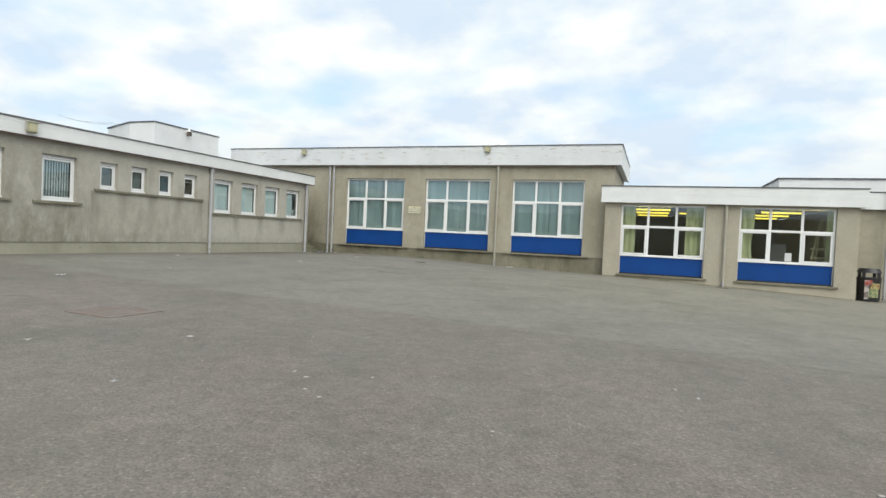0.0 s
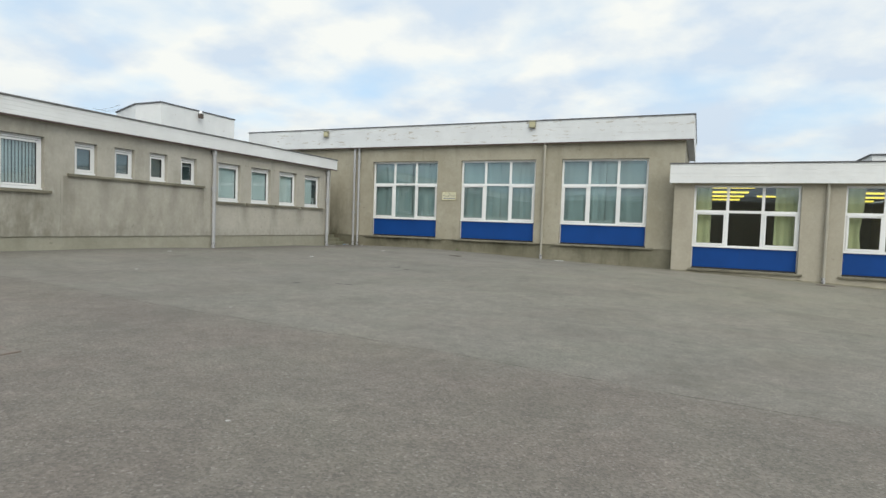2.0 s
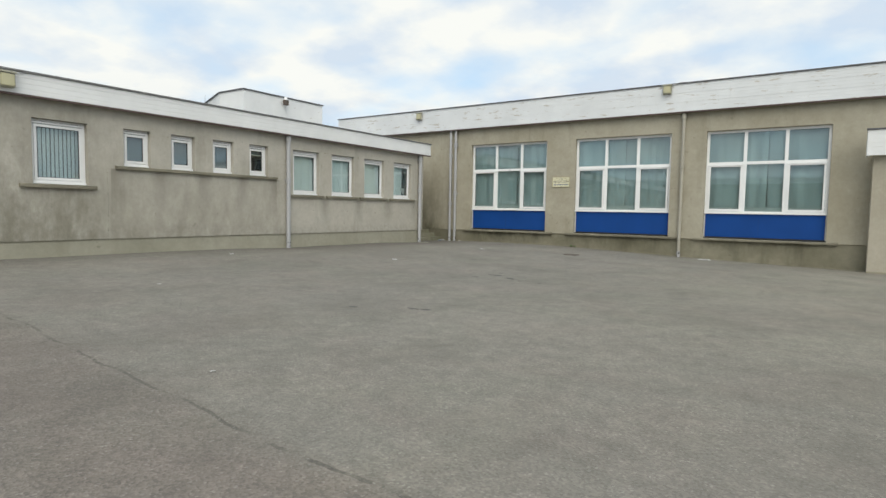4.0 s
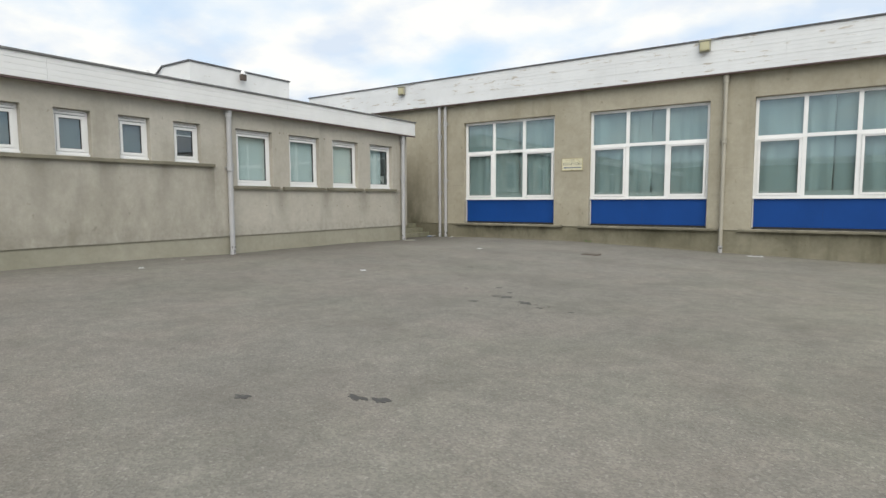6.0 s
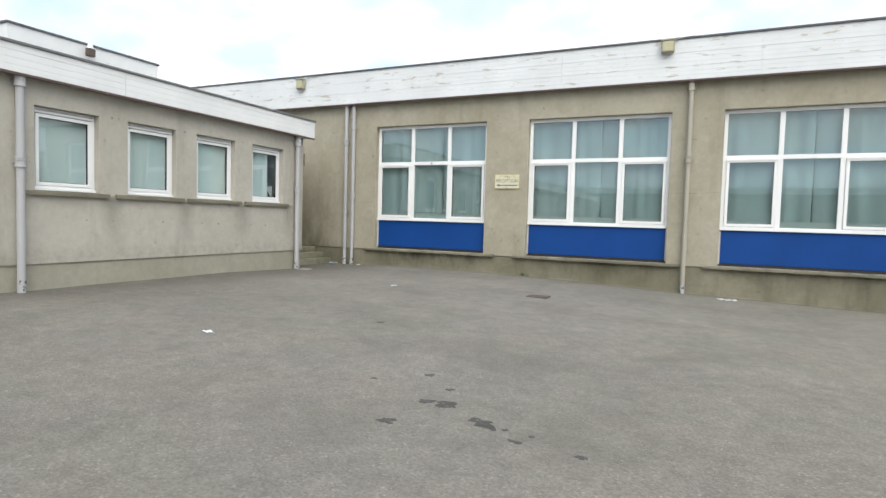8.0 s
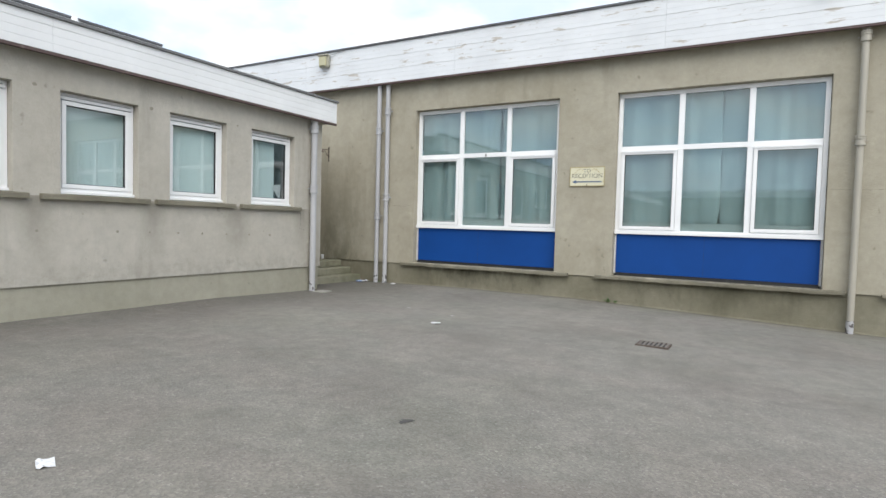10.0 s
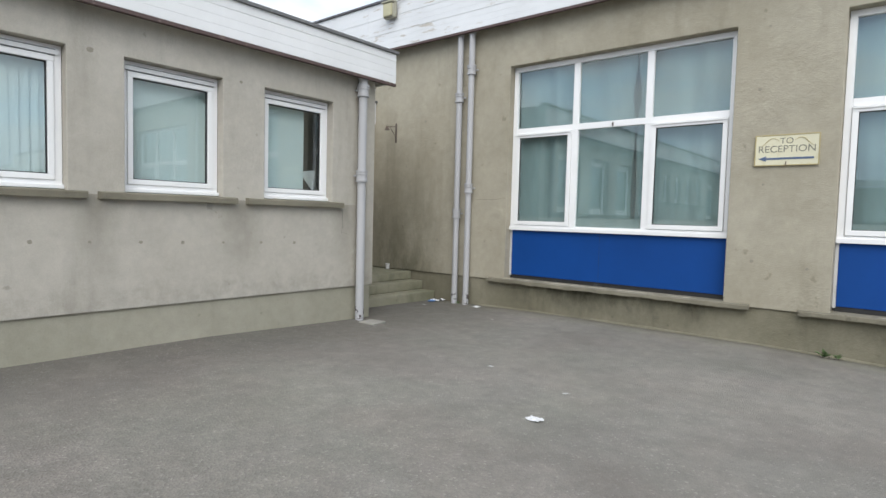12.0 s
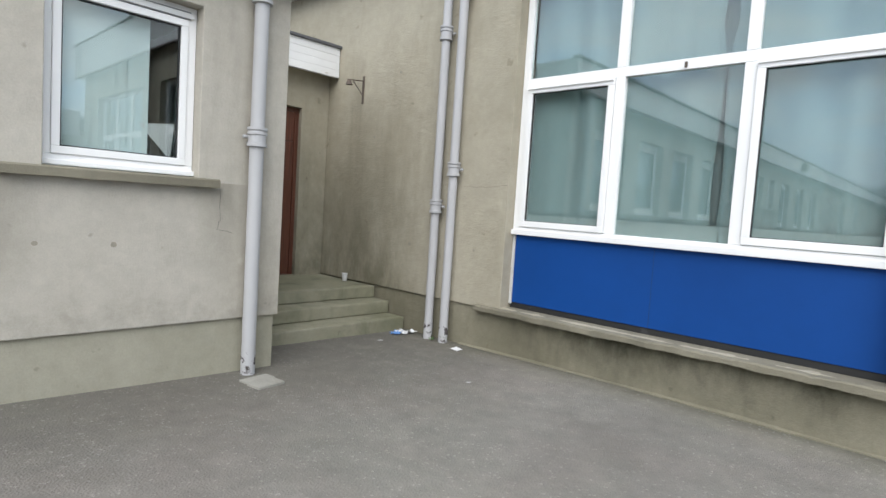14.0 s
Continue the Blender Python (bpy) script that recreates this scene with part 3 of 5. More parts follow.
# ---- walls ----
HEAD = 3.38
BAND = [13.82, 15.045, 16.27, 17.495]
LEFT_WIN, LEFT_W = [9.66, 11.86, 19.16, 20.875, 22.55, 24.26], 1.13
WEST_FACE, WEST_END = -17.0, 26.22
holes = [(u, u + LEFT_W, 1.93, HEAD) for u in LEFT_WIN] + [(u, u + 0.67, 2.45, HEAD) for u in BAND]
holes += [(u, u + LEFT_W, 1.93, HEAD) for u in (7.46, 1.0, -3.0)]
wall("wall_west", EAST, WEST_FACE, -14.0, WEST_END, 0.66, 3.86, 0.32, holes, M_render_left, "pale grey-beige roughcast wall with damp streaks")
wall("plinth_west", EAST, WEST_FACE - 0.03, -14.0, WEST_END - 0.03, -0.6, 0.66, 0.29, [], M_plinth_west, "greenish damp cement plinth under the low wall")
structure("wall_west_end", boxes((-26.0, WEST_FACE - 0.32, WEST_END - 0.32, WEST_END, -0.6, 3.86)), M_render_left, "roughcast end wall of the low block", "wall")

MAIN_FACE = 28.6
MAIN_WIN = [-16.08, -11.175, -6.33]
WIN_W, WIN_Z0, WIN_Z1 = 3.665, 0.68, 4.445
wall("wall_north", SOUTH, MAIN_FACE, -24.2, -1.28, 0.64, 5.24, 0.34, [(u, u + WIN_W, WIN_Z0, WIN_Z1) for u in MAIN_WIN], M_render, "tall beige-grey roughcast wall of the hall")
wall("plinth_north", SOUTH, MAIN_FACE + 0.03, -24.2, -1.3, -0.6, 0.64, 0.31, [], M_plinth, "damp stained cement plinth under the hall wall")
structure("wall_north_side", boxes((-1.62, -1.28, MAIN_FACE + 0.34, 37.0, -0.6, 5.24)), M_render, "roughcast side wall of the hall", "wall")

WING_FACE = 28.0
WING_WIN = [-0.86, 4.18]
wall("wall_wing", SOUTH, WING_FACE, -1.6, 8.65, -1.0, 3.40, 0.30, [(u, u + WIN_W, -0.02, 3.28) for u in WING_WIN], M_render_wing, "smooth beige rendered wall of the low wing")
structure("wall_wing_side", boxes((-1.6, -1.285, WING_FACE + 0.3, MAIN_FACE - 0.002, -1.0, 3.40)), M_render_wing, "short return wall of the low wing", "wall")
structure("wall_wing_end", boxes((8.35, 8.65, WING_FACE + 0.3, 43.0, -1.2, 3.40)), M_render_wing, "end wall of the low wing", "wall")
structure("wall_beyond", boxes((8.652, 24.0, 30.0, 30.3, -1.6, 3.40)), M_render, "set-back rendered wall beyond the wing", "wall")

# ---- roofs, fascias ----


def fascia(name, turn, face, u0, u1, z0, z1, rows, lengths, mat, label, trim=None, edge=None):
    """A boarded roof edge: backing, boards one by one, a dark edging above and a trim below."""
    ob = thing(name, facing(turn, u0, face, z0), label, "fascia", "", "structure")
    span, high = u1 - u0, z1 - z0
    part("backing", boxes((0.01, span - 0.01, 0.026, 0.07, 0.004, high - 0.004)), M_board_clean, ob)
    step = high / rows
    cuts = [0.0, *[span * (k + 1) / lengths for k in range(lengths)]]
    shared = {}
    for r in range(rows):
        for k in range(lengths):
            key = k
            if key not in shared:
                bm = boxes((0.0008, cuts[k + 1] - cuts[k] - 0.0008, 0, 0.024, 0.0009, step - 0.0009))
                bmesh.ops.bevel(bm, geom=[e for e in bm.edges if abs(e.verts[0].co.y) < 1e-6 and abs(e.verts[1].co.y) < 1e-6], offset=0.0018, segments=1, affect="EDGES")
                shared[key] = mesh_of("board", bm, mat)
            b = new("board", shared[key])
            b.parent = ob
            b.location = (cuts[k], 0.002 * ((r * 7 + k * 3) % 3 - 1), r * step)
    part("roof_edging", boxes((-0.03, span + 0.03, -0.035, 0.10, high, high + 0.045)), edge or M_flash, ob, "dark metal roof edging", 0.006)
    if trim:
        part("lower_trim", boxes((0, span, -0.008, 0.05, -0.045, -0.002)), trim, ob, "red-brown lower trim", 0.004)
    return ob


fascia("fascia_west", EAST, -16.8, -14.0, 26.46, 3.82, 4.27, 4, 7, M_board_clean, "white painted boarded roof edge of the low block", M_redtrim, M_roof)
fascia("fascia_north", SOUTH, 28.38, -24.2, -0.98, 5.17, 6.14, 9, 5, M_board, "white boarded roof edge of the hall, paint peeling", M_redtrim)
fascia("fascia_wing", SOUTH, 27.74, -1.78, 8.85, 3.34, 4.09, 6, 3, M_board_clean, "white boarded roof edge of the low wing")
fascia("fascia_beyond", SOUTH, 29.75, 8.9, 24.0, 3.40, 4.14, 6, 3, M_board_clean, "white boarded roof edge of the set-back block")

structure("fascia_west_end", boxes((-26.0, -16.802, 26.40, 26.458, 3.82, 4.27)), M_board_clean, "white boarded end of the low roof edge", "fascia")
structure("fascia_north_side", boxes((-1.04, -0.982, 28.41, 37.0, 5.17, 6.14)), M_board_clean, "white boarded side of the hall roof edge", "fascia")
structure("fascia_north_side_edging", boxes((-1.08, -0.95, 28.49, 37.0, 6.142, 6.185)), M_flash, "dark roof edging on the hall side", "trim")
structure("fascia_wing_side", boxes((-1.778, -1.72, 27.81, 28.36, 3.34, 4.09)), M_board_clean, "white boarded side of the wing roof edge", "fascia")
structure("fascia_wing_end", boxes((8.79, 8.848, 27.81, 43.0, 3.34, 4.09)), M_board_clean, "white boarded end of the wing roof edge", "fascia")
structure("soffit_west", boxes((-17.1, -16.83, -14.0, 26.40, 3.862, 3.88)), M_board_clean, "white soffit board", "soffit")
structure("soffit_north", boxes((-24.2, -1.04, 28.42, 28.9, 5.242, 5.26)), M_board_clean, "white soffit board", "soffit")
structure("soffit_north_side", boxes((-1.4, -1.045, 28.902, 37.0, 5.242, 5.26)), M_board_clean, "white soffit board on the hall side", "soffit")
structure("soffit_wing", boxes((-1.72, 8.79, 27.8, 28.1, 3.402, 3.42)), M_board_clean, "white soffit board", "soffit")
structure("roof_west", boxes((-34.0, -16.9, -14.0, 26.36, 4.10, 4.20)), M_roof, "flat grey felt roof of the low block", "roof")
structure("roof_north", boxes((-24.1, -1.1, 28.5, 37.0, 5.95, 6.05)), M_roof, "flat grey felt roof of the hall", "roof")
structure("roof_wing", boxes((-1.28, 8.75, 28.38, 43.0, 3.9, 4.0)), M_roof, "flat grey felt roof of the wing", "roof")
structure("roof_beyond", boxes((8.9, 24.0, 29.85, 44.0, 3.9, 4.0)), M_roof, "flat grey felt roof of the set-back block", "roof")

# ---- rooms behind the glass, their dimness put into the plaster colour ----
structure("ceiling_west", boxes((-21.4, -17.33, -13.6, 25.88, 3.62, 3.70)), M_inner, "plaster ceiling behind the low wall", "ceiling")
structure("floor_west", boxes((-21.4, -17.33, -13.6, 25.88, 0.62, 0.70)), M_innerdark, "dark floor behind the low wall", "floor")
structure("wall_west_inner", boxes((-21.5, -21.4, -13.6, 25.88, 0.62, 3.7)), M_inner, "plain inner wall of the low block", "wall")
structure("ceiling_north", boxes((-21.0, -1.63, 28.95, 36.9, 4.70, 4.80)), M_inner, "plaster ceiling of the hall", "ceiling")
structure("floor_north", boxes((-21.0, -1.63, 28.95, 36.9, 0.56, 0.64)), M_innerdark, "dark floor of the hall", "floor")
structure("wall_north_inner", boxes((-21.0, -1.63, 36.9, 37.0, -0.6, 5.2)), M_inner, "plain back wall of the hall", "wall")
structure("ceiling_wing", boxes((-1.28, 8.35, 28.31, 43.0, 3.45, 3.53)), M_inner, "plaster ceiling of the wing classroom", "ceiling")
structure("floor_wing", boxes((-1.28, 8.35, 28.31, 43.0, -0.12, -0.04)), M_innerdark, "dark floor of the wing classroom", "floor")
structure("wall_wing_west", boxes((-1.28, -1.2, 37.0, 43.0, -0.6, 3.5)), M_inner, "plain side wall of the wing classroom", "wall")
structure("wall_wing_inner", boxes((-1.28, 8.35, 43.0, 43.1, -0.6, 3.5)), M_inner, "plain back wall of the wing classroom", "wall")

# ---- plant room on the roof, far roof ----
tower = thing("roof_plant_room", pose(-24.05, 22.45, 4.2), "white boarded plant room on the flat roof", "plant room", "", "structure")


def slab_over(outline, z0, z1):
    """An upright prism over a closed outline."""
    bm = bmesh.new()
    low, top = [[bm.verts.new((x, y, z)) for x, y in outline] for z in (z0, z1)]
    bm.faces.new(low), bm.faces.new(top)
    for k in range(len(outline)):
        j = (k + 1) % len(outline)
        bm.faces.new((low[k], low[j], top[j], top[k]))
    return bm


part("wall", slab_over(((-4.9, 1.3), (-1.75, 0.0), (0, 0), (0, 4.65), (-4.9, 4.65)), 0, 2.44), M_board_clean, tower)
part("roof_edging", slab_over(((-4.95, 1.26), (-1.76, -0.045), (0.04, -0.04), (0.04, 4.69), (-4.95, 4.69)), 2.442, 2.50), M_flash, tower, "dark roof edging")
structure("far_block", boxes((8.6, 40.0, 45.0, 60.0, -1.2, 6.38)), M_board_clean, "distant white block with a flat roof", "building")
structure("far_block_edging", boxes((8.5, 40.1, 44.9, 60.0, 6.382, 6.46)), M_flash, "dark edging of the distant roof", "trim")

# ---- windows ----


def frame_ring(x0, x1, z0, z1, w, y0, y1):
    return boxes((x0, x1, y0, y1, z0, z0 + w), (x0, x1, y0, y1, z1 - w, z1), (x0, x0 + w, y0, y1, z0 + w, z1 - w), (x1 - w, x1, y0, y1, z0 + w, z1 - w))


def pane(x0, x1, z0, z1, y, parent):
    g = part("pane", boxes((x0, x1, y, y + 0.006, z0, z1)), M_glass, parent)
    g.visible_shadow = False
    return g


def big_window(name, m, high, panel, mid, catch=False):
    """Three by two lights over a blue panel; its own origin at the lower left of the opening."""
    ob = thing(name, m, "white six-light window over a blue panel", "window", "", "structure")
    w, f0, f1 = WIN_W, 0.145, 0.215
    part("window_frame", frame_ring(0.004, w - 0.004, panel, high - 0.004, 0.08, f0, f1), M_pvc, ob, "", 0.004)
    part("blue_panel", boxes((0.042, w - 0.042, f0 + 0.02, f0 + 0.065, 0.07, panel - 0.004)), M_blue, ob, "blue painted spandrel panel", 0.003)
    part("panel_joint", boxes((w * 0.47, w * 0.47 + 0.0025, f0 + 0.0185, f0 + 0.0195, 0.075, panel - 0.01)), M_gasket, ob)
    # black strip painted in for the shade of the gap below the panel
    part("gap_shade_strip", boxes((0.02, w - 0.02, f0 + 0.03, f0 + 0.07, 0.004, 0.068)), M_gasket, ob, "black strip standing for the shaded gap under the panel")
    part("frame_sill", boxes((0.004, w - 0.004, f0 - 0.04, f0 + 0.002, panel - 0.012, panel + 0.05)), M_pvc, ob, "", 0.005)
    for x0 in (0.002, w - 0.040):
        part("edge_strip", boxes((x0, x0 + 0.038, f0 + 0.012, f0 + 0.06, 0.05, panel - 0.014)), M_reveal, ob, "pale painted edge strip", 0.003)
    part("transom", boxes((0.085, w - 0.085, f0 + 0.004, f1 - 0.004, mid - 0.05, mid + 0.05)), M_pvc, ob, "", 0.004)
    third = w / 3
    for k in (1, 2):
        for z0, z1 in ((panel + 0.081, mid - 0.051), (mid + 0.051, high - 0.085)):
            part("mullion", boxes((k * third - 0.052, k * third + 0.052, f0 + 0.002, f1 - 0.002, z0, z1)), M_pvc, ob, "", 0.004)
    lights = [(0.085, third - 0.053), (third + 0.053, 2 * third - 0.053), (2 * third + 0.053, w - 0.085)]
    for k, (x0, x1) in enumerate(lights):
        pane(x0, x1, mid + 0.051, high - 0.085, f0 + 0.04, ob)
        z0, z1 = panel + 0.081, mid - 0.051
        if k == 1:
            pane(x0, x1, z0, z1, f0 + 0.04, ob)
        else:
            sash = part("sash", frame_ring(x0 + 0.004, x1 - 0.004, z0 + 0.004, z1 - 0.004, 0.068, f0 - 0.022, f1 - 0.02), M_pvc, ob, "opening casement", 0.005)
            part("gasket", frame_ring(x0 + 0.07, x1 - 0.07, z0 + 0.07, z1 - 0.07, 0.008, f0 + 0.0, f0 + 0.03), M_gasket, sash)
            part("drip_bar", boxes((x0 + 0.01, x1 - 0.01, f0 - 0.04, f0 - 0.02, z1 - 0.03, z1 - 0.008)), M_pvc, sash)
            pane(x0 + 0.068, x1 - 0.068, z0 + 0.068, z1 - 0.068, f0 + 0.03, sash)
    if catch:
        part("window_catch", boxes((w / 2 + 0.03, w / 2 + 0.055, f0 - 0.012, f0 + 0.006, mid - 0.035, mid + 0.02)), M_iron, ob, "small rusty catch", 0.004)
    return ob


def sill(name, turn, along, face, z, length, high=0.075, out=0.085, rough=0.005):
    """A concrete sill with a weathered top, its top edge at z."""
    bm = bmesh.new()
    prof = [(-out, -high), (0.16, -high), (0.16, 0.012), (-out + 0.012, 0.0), (-out, -0.012)]
    n = 9 if rough < 0.01 else 110
    rings = []
    for k in range(n):
        x = length * k / (n - 1)
        rings.append([bm.verts.new((x, y + (0.006 * noise.noise((x * 3 + along, y * 9, z)) if y < 0 else 0), h + rough * (noise.noise((x * 4, along, h * 20)) + 0.6 * noise.noise((x * 17, along, h * 33))) * (1.0 if y < 0 else 0.0))) for y, h in prof])
    for a, b in zip(rings, rings[1:]):
        for i in range(len(prof)):
            bm.faces.new((a[i], b[i], b[(i + 1) % len(prof)], a[(i + 1) % len(prof)]))
    bm.faces.new(rings[0])
    bm.faces.new(rings[-1][::-1])
    ob = structure(name, bm, M_concrete, "weathered concrete window sill", "window sill")
    ob.matrix_world = facing(turn, along, face, z)
    return ob


for k, u in enumerate(MAIN_WIN):
    big_window(f"window_{k + 1}", pose(u, MAIN_FACE, WIN_Z0), WIN_Z1 - WIN_Z0, 0.89, 2.63, k == 0)
    sill(f"window_sill_{k + 1}", SOUTH, u - 0.33, MAIN_FACE, WIN_Z0 - 0.006, WIN_W + 0.66, 0.062, 0.085, 0.012)
for k, u in enumerate(WING_WIN):
    big_window(f"window_{k + 4}", pose(u, WING_FACE, -0.02), 3.30, 0.87, 2.27)
    sill(f"window_sill_{k + 4}", SOUTH, u - 0.1, WING_FACE, -0.022, WIN_W + 0.25)


def small_window(name, along, z0, wide, high):
    ob = thing(name, facing(EAST, along, WEST_FACE, z0), "white plastic casement window in the roughcast wall", "window", "", "structure")
    part("window_frame", frame_ring(0.004, wide - 0.004, 0.03, high - 0.004, 0.068, 0.13, 0.20), M_pvc, ob, "", 0.004)
    part("frame_sill", boxes((0.0, wide, 0.09, 0.14, 0.012, 0.055)), M_pvc, ob, "", 0.006)
    part("head_vent", boxes((0.03, wide - 0.03, 0.11, 0.128, high - 0.10, high - 0.055)), M_pvc, ob, "slim white head vent", 0.004)
    # grey bars paint the shade of the grooves beside the vent ridge
    for z in (high - 0.052, high - 0.106):
        part("groove_shade", boxes((0.06, wide - 0.06, 0.108, 0.129, z - 0.004, z + 0.004)), M_vent, ob, "narrow grey bar standing for a shaded vent groove")
    sash = part("sash", frame_ring(0.074, wide - 0.074, 0.10, high - 0.115, 0.058, 0.115, 0.18), M_pvc, ob, "opening casement", 0.005)
    part("gasket", frame_ring(0.134, wide - 0.134, 0.16, high - 0.175, 0.008, 0.135, 0.17), M_gasket, sash)
    pane(0.132, wide - 0.132, 0.158, high - 0.173, 0.15, sash)
    return ob


for k, u in enumerate(LEFT_WIN + [7.46, 1.0, -3.0]):
    small_window(f"window_{k + 6}", u, 1.93, LEFT_W, HEAD - 1.93)
    sill(f"window_sill_{k + 6}", EAST, u - 0.27, WEST_FACE, 1.929, 1.56)
for k, u in enumerate(BAND):
    small_window(f"window_{k + 15}", u, 2.45, 0.67, HEAD - 2.45)
sill("window_sill_15", EAST, 13.6, WEST_FACE, 2.449, 4.88)

# ---- steps and door ----
steps = thing("entrance_steps", pose(-17.7, 26.25, 0.0), "worn concrete entrance steps with green staining", "steps", "", "structure")
for k, (x, z) in enumerate(((0.0, 0.29), (-0.33, 0.46), (-0.66, 0.63))):
    part("step", boxes((-2.1, x, 0, 2.34, -0.3 if k == 0 else z - 0.168, z)), M_step, steps, "", 0.018)
wall("wall_door", EAST, -19.75, 26.22, 28.6, -0.3, 3.80, 0.25, [(27.05, 28.12, 0.63, 3.2)], M_render, "rendered wall round the side door")
door = thing("door_1", facing(EAST, 27.05, -19.75, 0.632), "red-brown stained side door, closed", "door", "", "structure")
part("door_frame", frame_ring(0.0, 1.07, -0.05, 2.565, 0.06, 0.08, 0.16), M_door, door)
part("leaf", boxes((0.062, 1.008, 0.10, 0.145, 0.012, 2.05)), M_door, door, "", 0.003)
part("top_panel", boxes((0.062, 1.008, 0.10, 0.14, 2.056, 2.502)), M_door, door)
fascia("fascia_door", EAST, -19.5, 25.0, 28.59, 3.72, 4.16, 4, 1, M_board_clean, "white boarded roof edge over the side door")
structure("soffit_door", boxes((-19.8, -19.53, 26.23, 28.59, 3.802, 3.82)), M_board_clean, "white soffit over the door", "soffit")
structure("roof_door", boxes((-24.0, -19.55, 26.48, 28.59, 4.0, 4.1)), M_roof, "flat felt roof over the door passage", "roof")

# ---- downpipes ----


def downpipe(x, y, z0, z1, collars, into, mat, label, r=0.055, shoe=True):
    """A round iron downpipe on a wall; into: the way to the wall."""
    ob = thing("downpipe", pose(x, y, z0), label, "downpipe", "downpipes on the walls")
    high = z1 - z0
    cuts = [0.0, *[c - z0 for c in sorted(collars)], high]
    for a, b in zip(cuts, cuts[1:]):
        part("pipe", tube(bmesh.new(), (0, 0, a), (0, 0, b - 0.003), r, n=20), mat, ob)
    for c in cuts[1:-1]:
        rim = [(0.026, -0.085), (0.026, -0.055), (0.016, -0.052), (0.016, 0.018), (0.026, 0.021), (0.026, 0.042), (0.016, 0.045), (0.016, 0.06), (0.028, 0.063), (0.028, 0.085)]
        col = part("collar", turned(bmesh.new(), [(r + d, c + h) for d, h in rim]), mat, ob)
        w = Vector((into[0], into[1], 0))
        s = Vector((-w.y, w.x, 0))
        lug = bmesh.new()
        tube(lug, s * -0.11 + w * 0.05 + Vector((0, 0, c)), s * 0.11 + w * 0.05 + Vector((0, 0, c)), 0.014, n=8)
        tube(lug, w * 0.0 + Vector((0, 0, c)), w * 0.12 + Vector((0, 0, c)), 0.018, n=8)
        part("fixing_lug", lug, mat, col)
    top = bmesh.new()
    tube(top, (0, 0, high - 0.12), (0, 0, high), r + 0.004, r + 0.03, n=20)
    part("outlet", top, mat, ob)
    if shoe:
        bm = bmesh.new()
        tube(bm, (0, 0, 0.0), (0, 0, 0.22), r + 0.003, n=20)
        part("shoe", bm, M_foot, ob, "chipped pipe foot with bare dark iron")
    return ob


P_WEST, P_NORTH = "pale grey painted iron downpipe, chipped at the foot", "pale grey painted iron downpipe on the hall wall"
downpipe(-16.90, 25.87, lie(-16.9, 25.87), 3.86, (3.61, 2.34), (-1, 0), M_pipe, P_WEST, 0.063)
downpipe(-16.90, 18.88, lie(-16.9, 18.88), 3.86, (3.70, 2.38), (-1, 0), M_pipe, P_WEST, 0.063)
downpipe(-17.13, 28.49, lie(-17.1, 28.4), 5.23, (3.99, 1.83), (0, 1), M_pipe, P_NORTH)
downpipe(-16.86, 28.49, lie(-16.9, 28.4), 5.23, (4.47, 2.30), (0, 1), M_pipe, P_NORTH)
downpipe(-7.09, 28.49, lie(-7.1, 28.4), 5.23, (5.0, 3.26), (0, 1), M_pipe_buff, "buff painted iron downpipe on the hall wall")
downpipe(3.62, 27.89, lie(3.6, 27.8), 3.40, (1.75,), (0, 1), M_pipe_buff, "buff painted downpipe on the wing wall")
downpipe(10.15, 29.65, lie(10.1, 29.6), 4.22, (1.5, 3.3), (0, 1), M_pipe, "pale grey downpipe by the litter bin")

# ---- floodlights ----


def floodlight(m):
    ob = thing("floodlight", m, "yellowed bulkhead floodlight on the white fascia", "floodlight", "floodlights on the roof edges")
    bm = boxes((-0.15, 0.15, -0.15, -0.03, -0.16, 0.16))
    bmesh.ops.bevel(bm, geom=bm.edges[:], offset=0.024, segments=2, affect="EDGES")
    case = part("case", bm, M_lamp, ob)
    part("visor", boxes((-0.16, 0.16, -0.19, -0.05, 0.135, 0.17)), M_lamp, case, "", 0.006)
    lens = boxes((-0.125, 0.125, -0.18, -0.145, -0.135, 0.12))
    bmesh.ops.bevel(lens, geom=lens.edges[:], offset=0.014, segments=2, affect="EDGES")
    part("lens", lens, M_lampglass, ob, "yellowed plastic lens")
    part("back_plate", boxes((-0.10, 0.10, -0.04, 0.004, -0.13, 0.13)), M_iron, ob)
    br = bmesh.new()
    tube(br, (0.10, -0.05, 0.15), (0.42, -0.01, 0.22), 0.010, n=8)
    tube(br, (0.42, -0.01, 0.22), (0.60, -0.01, 0.225), 0.010, n=8)
    part("cable_conduit", br, M_pipe, ob)
    return ob


lamp = floodlight(pose(-18.82, 28.376, 5.89))
copy_thing(lamp, pose(-7.66, 28.376, 5.97))
copy_thing(lamp, facing(EAST, 11.33, -16.804, 4.05))
spot = thing("security_light", facing(EAST, 24.62, -24.046, 6.42), "small grey security light on the roof plant room", "security light")
part("arm", boxes((-0.03, 0.03, -0.16, 0.0, 0.02, 0.07)), M_pipe, spot)
part("head", boxes((-0.12, 0.12, -0.26, -0.12, -0.14, 0.10)), M_iron, spot, "", 0.02)
part("sensor_dome", tube(bmesh.new(), (0, -0.18, 0.10), (0, -0.18, 0.24), 0.10, 0.06, n=14), M_pvc, spot)

# ---- reception sign ----


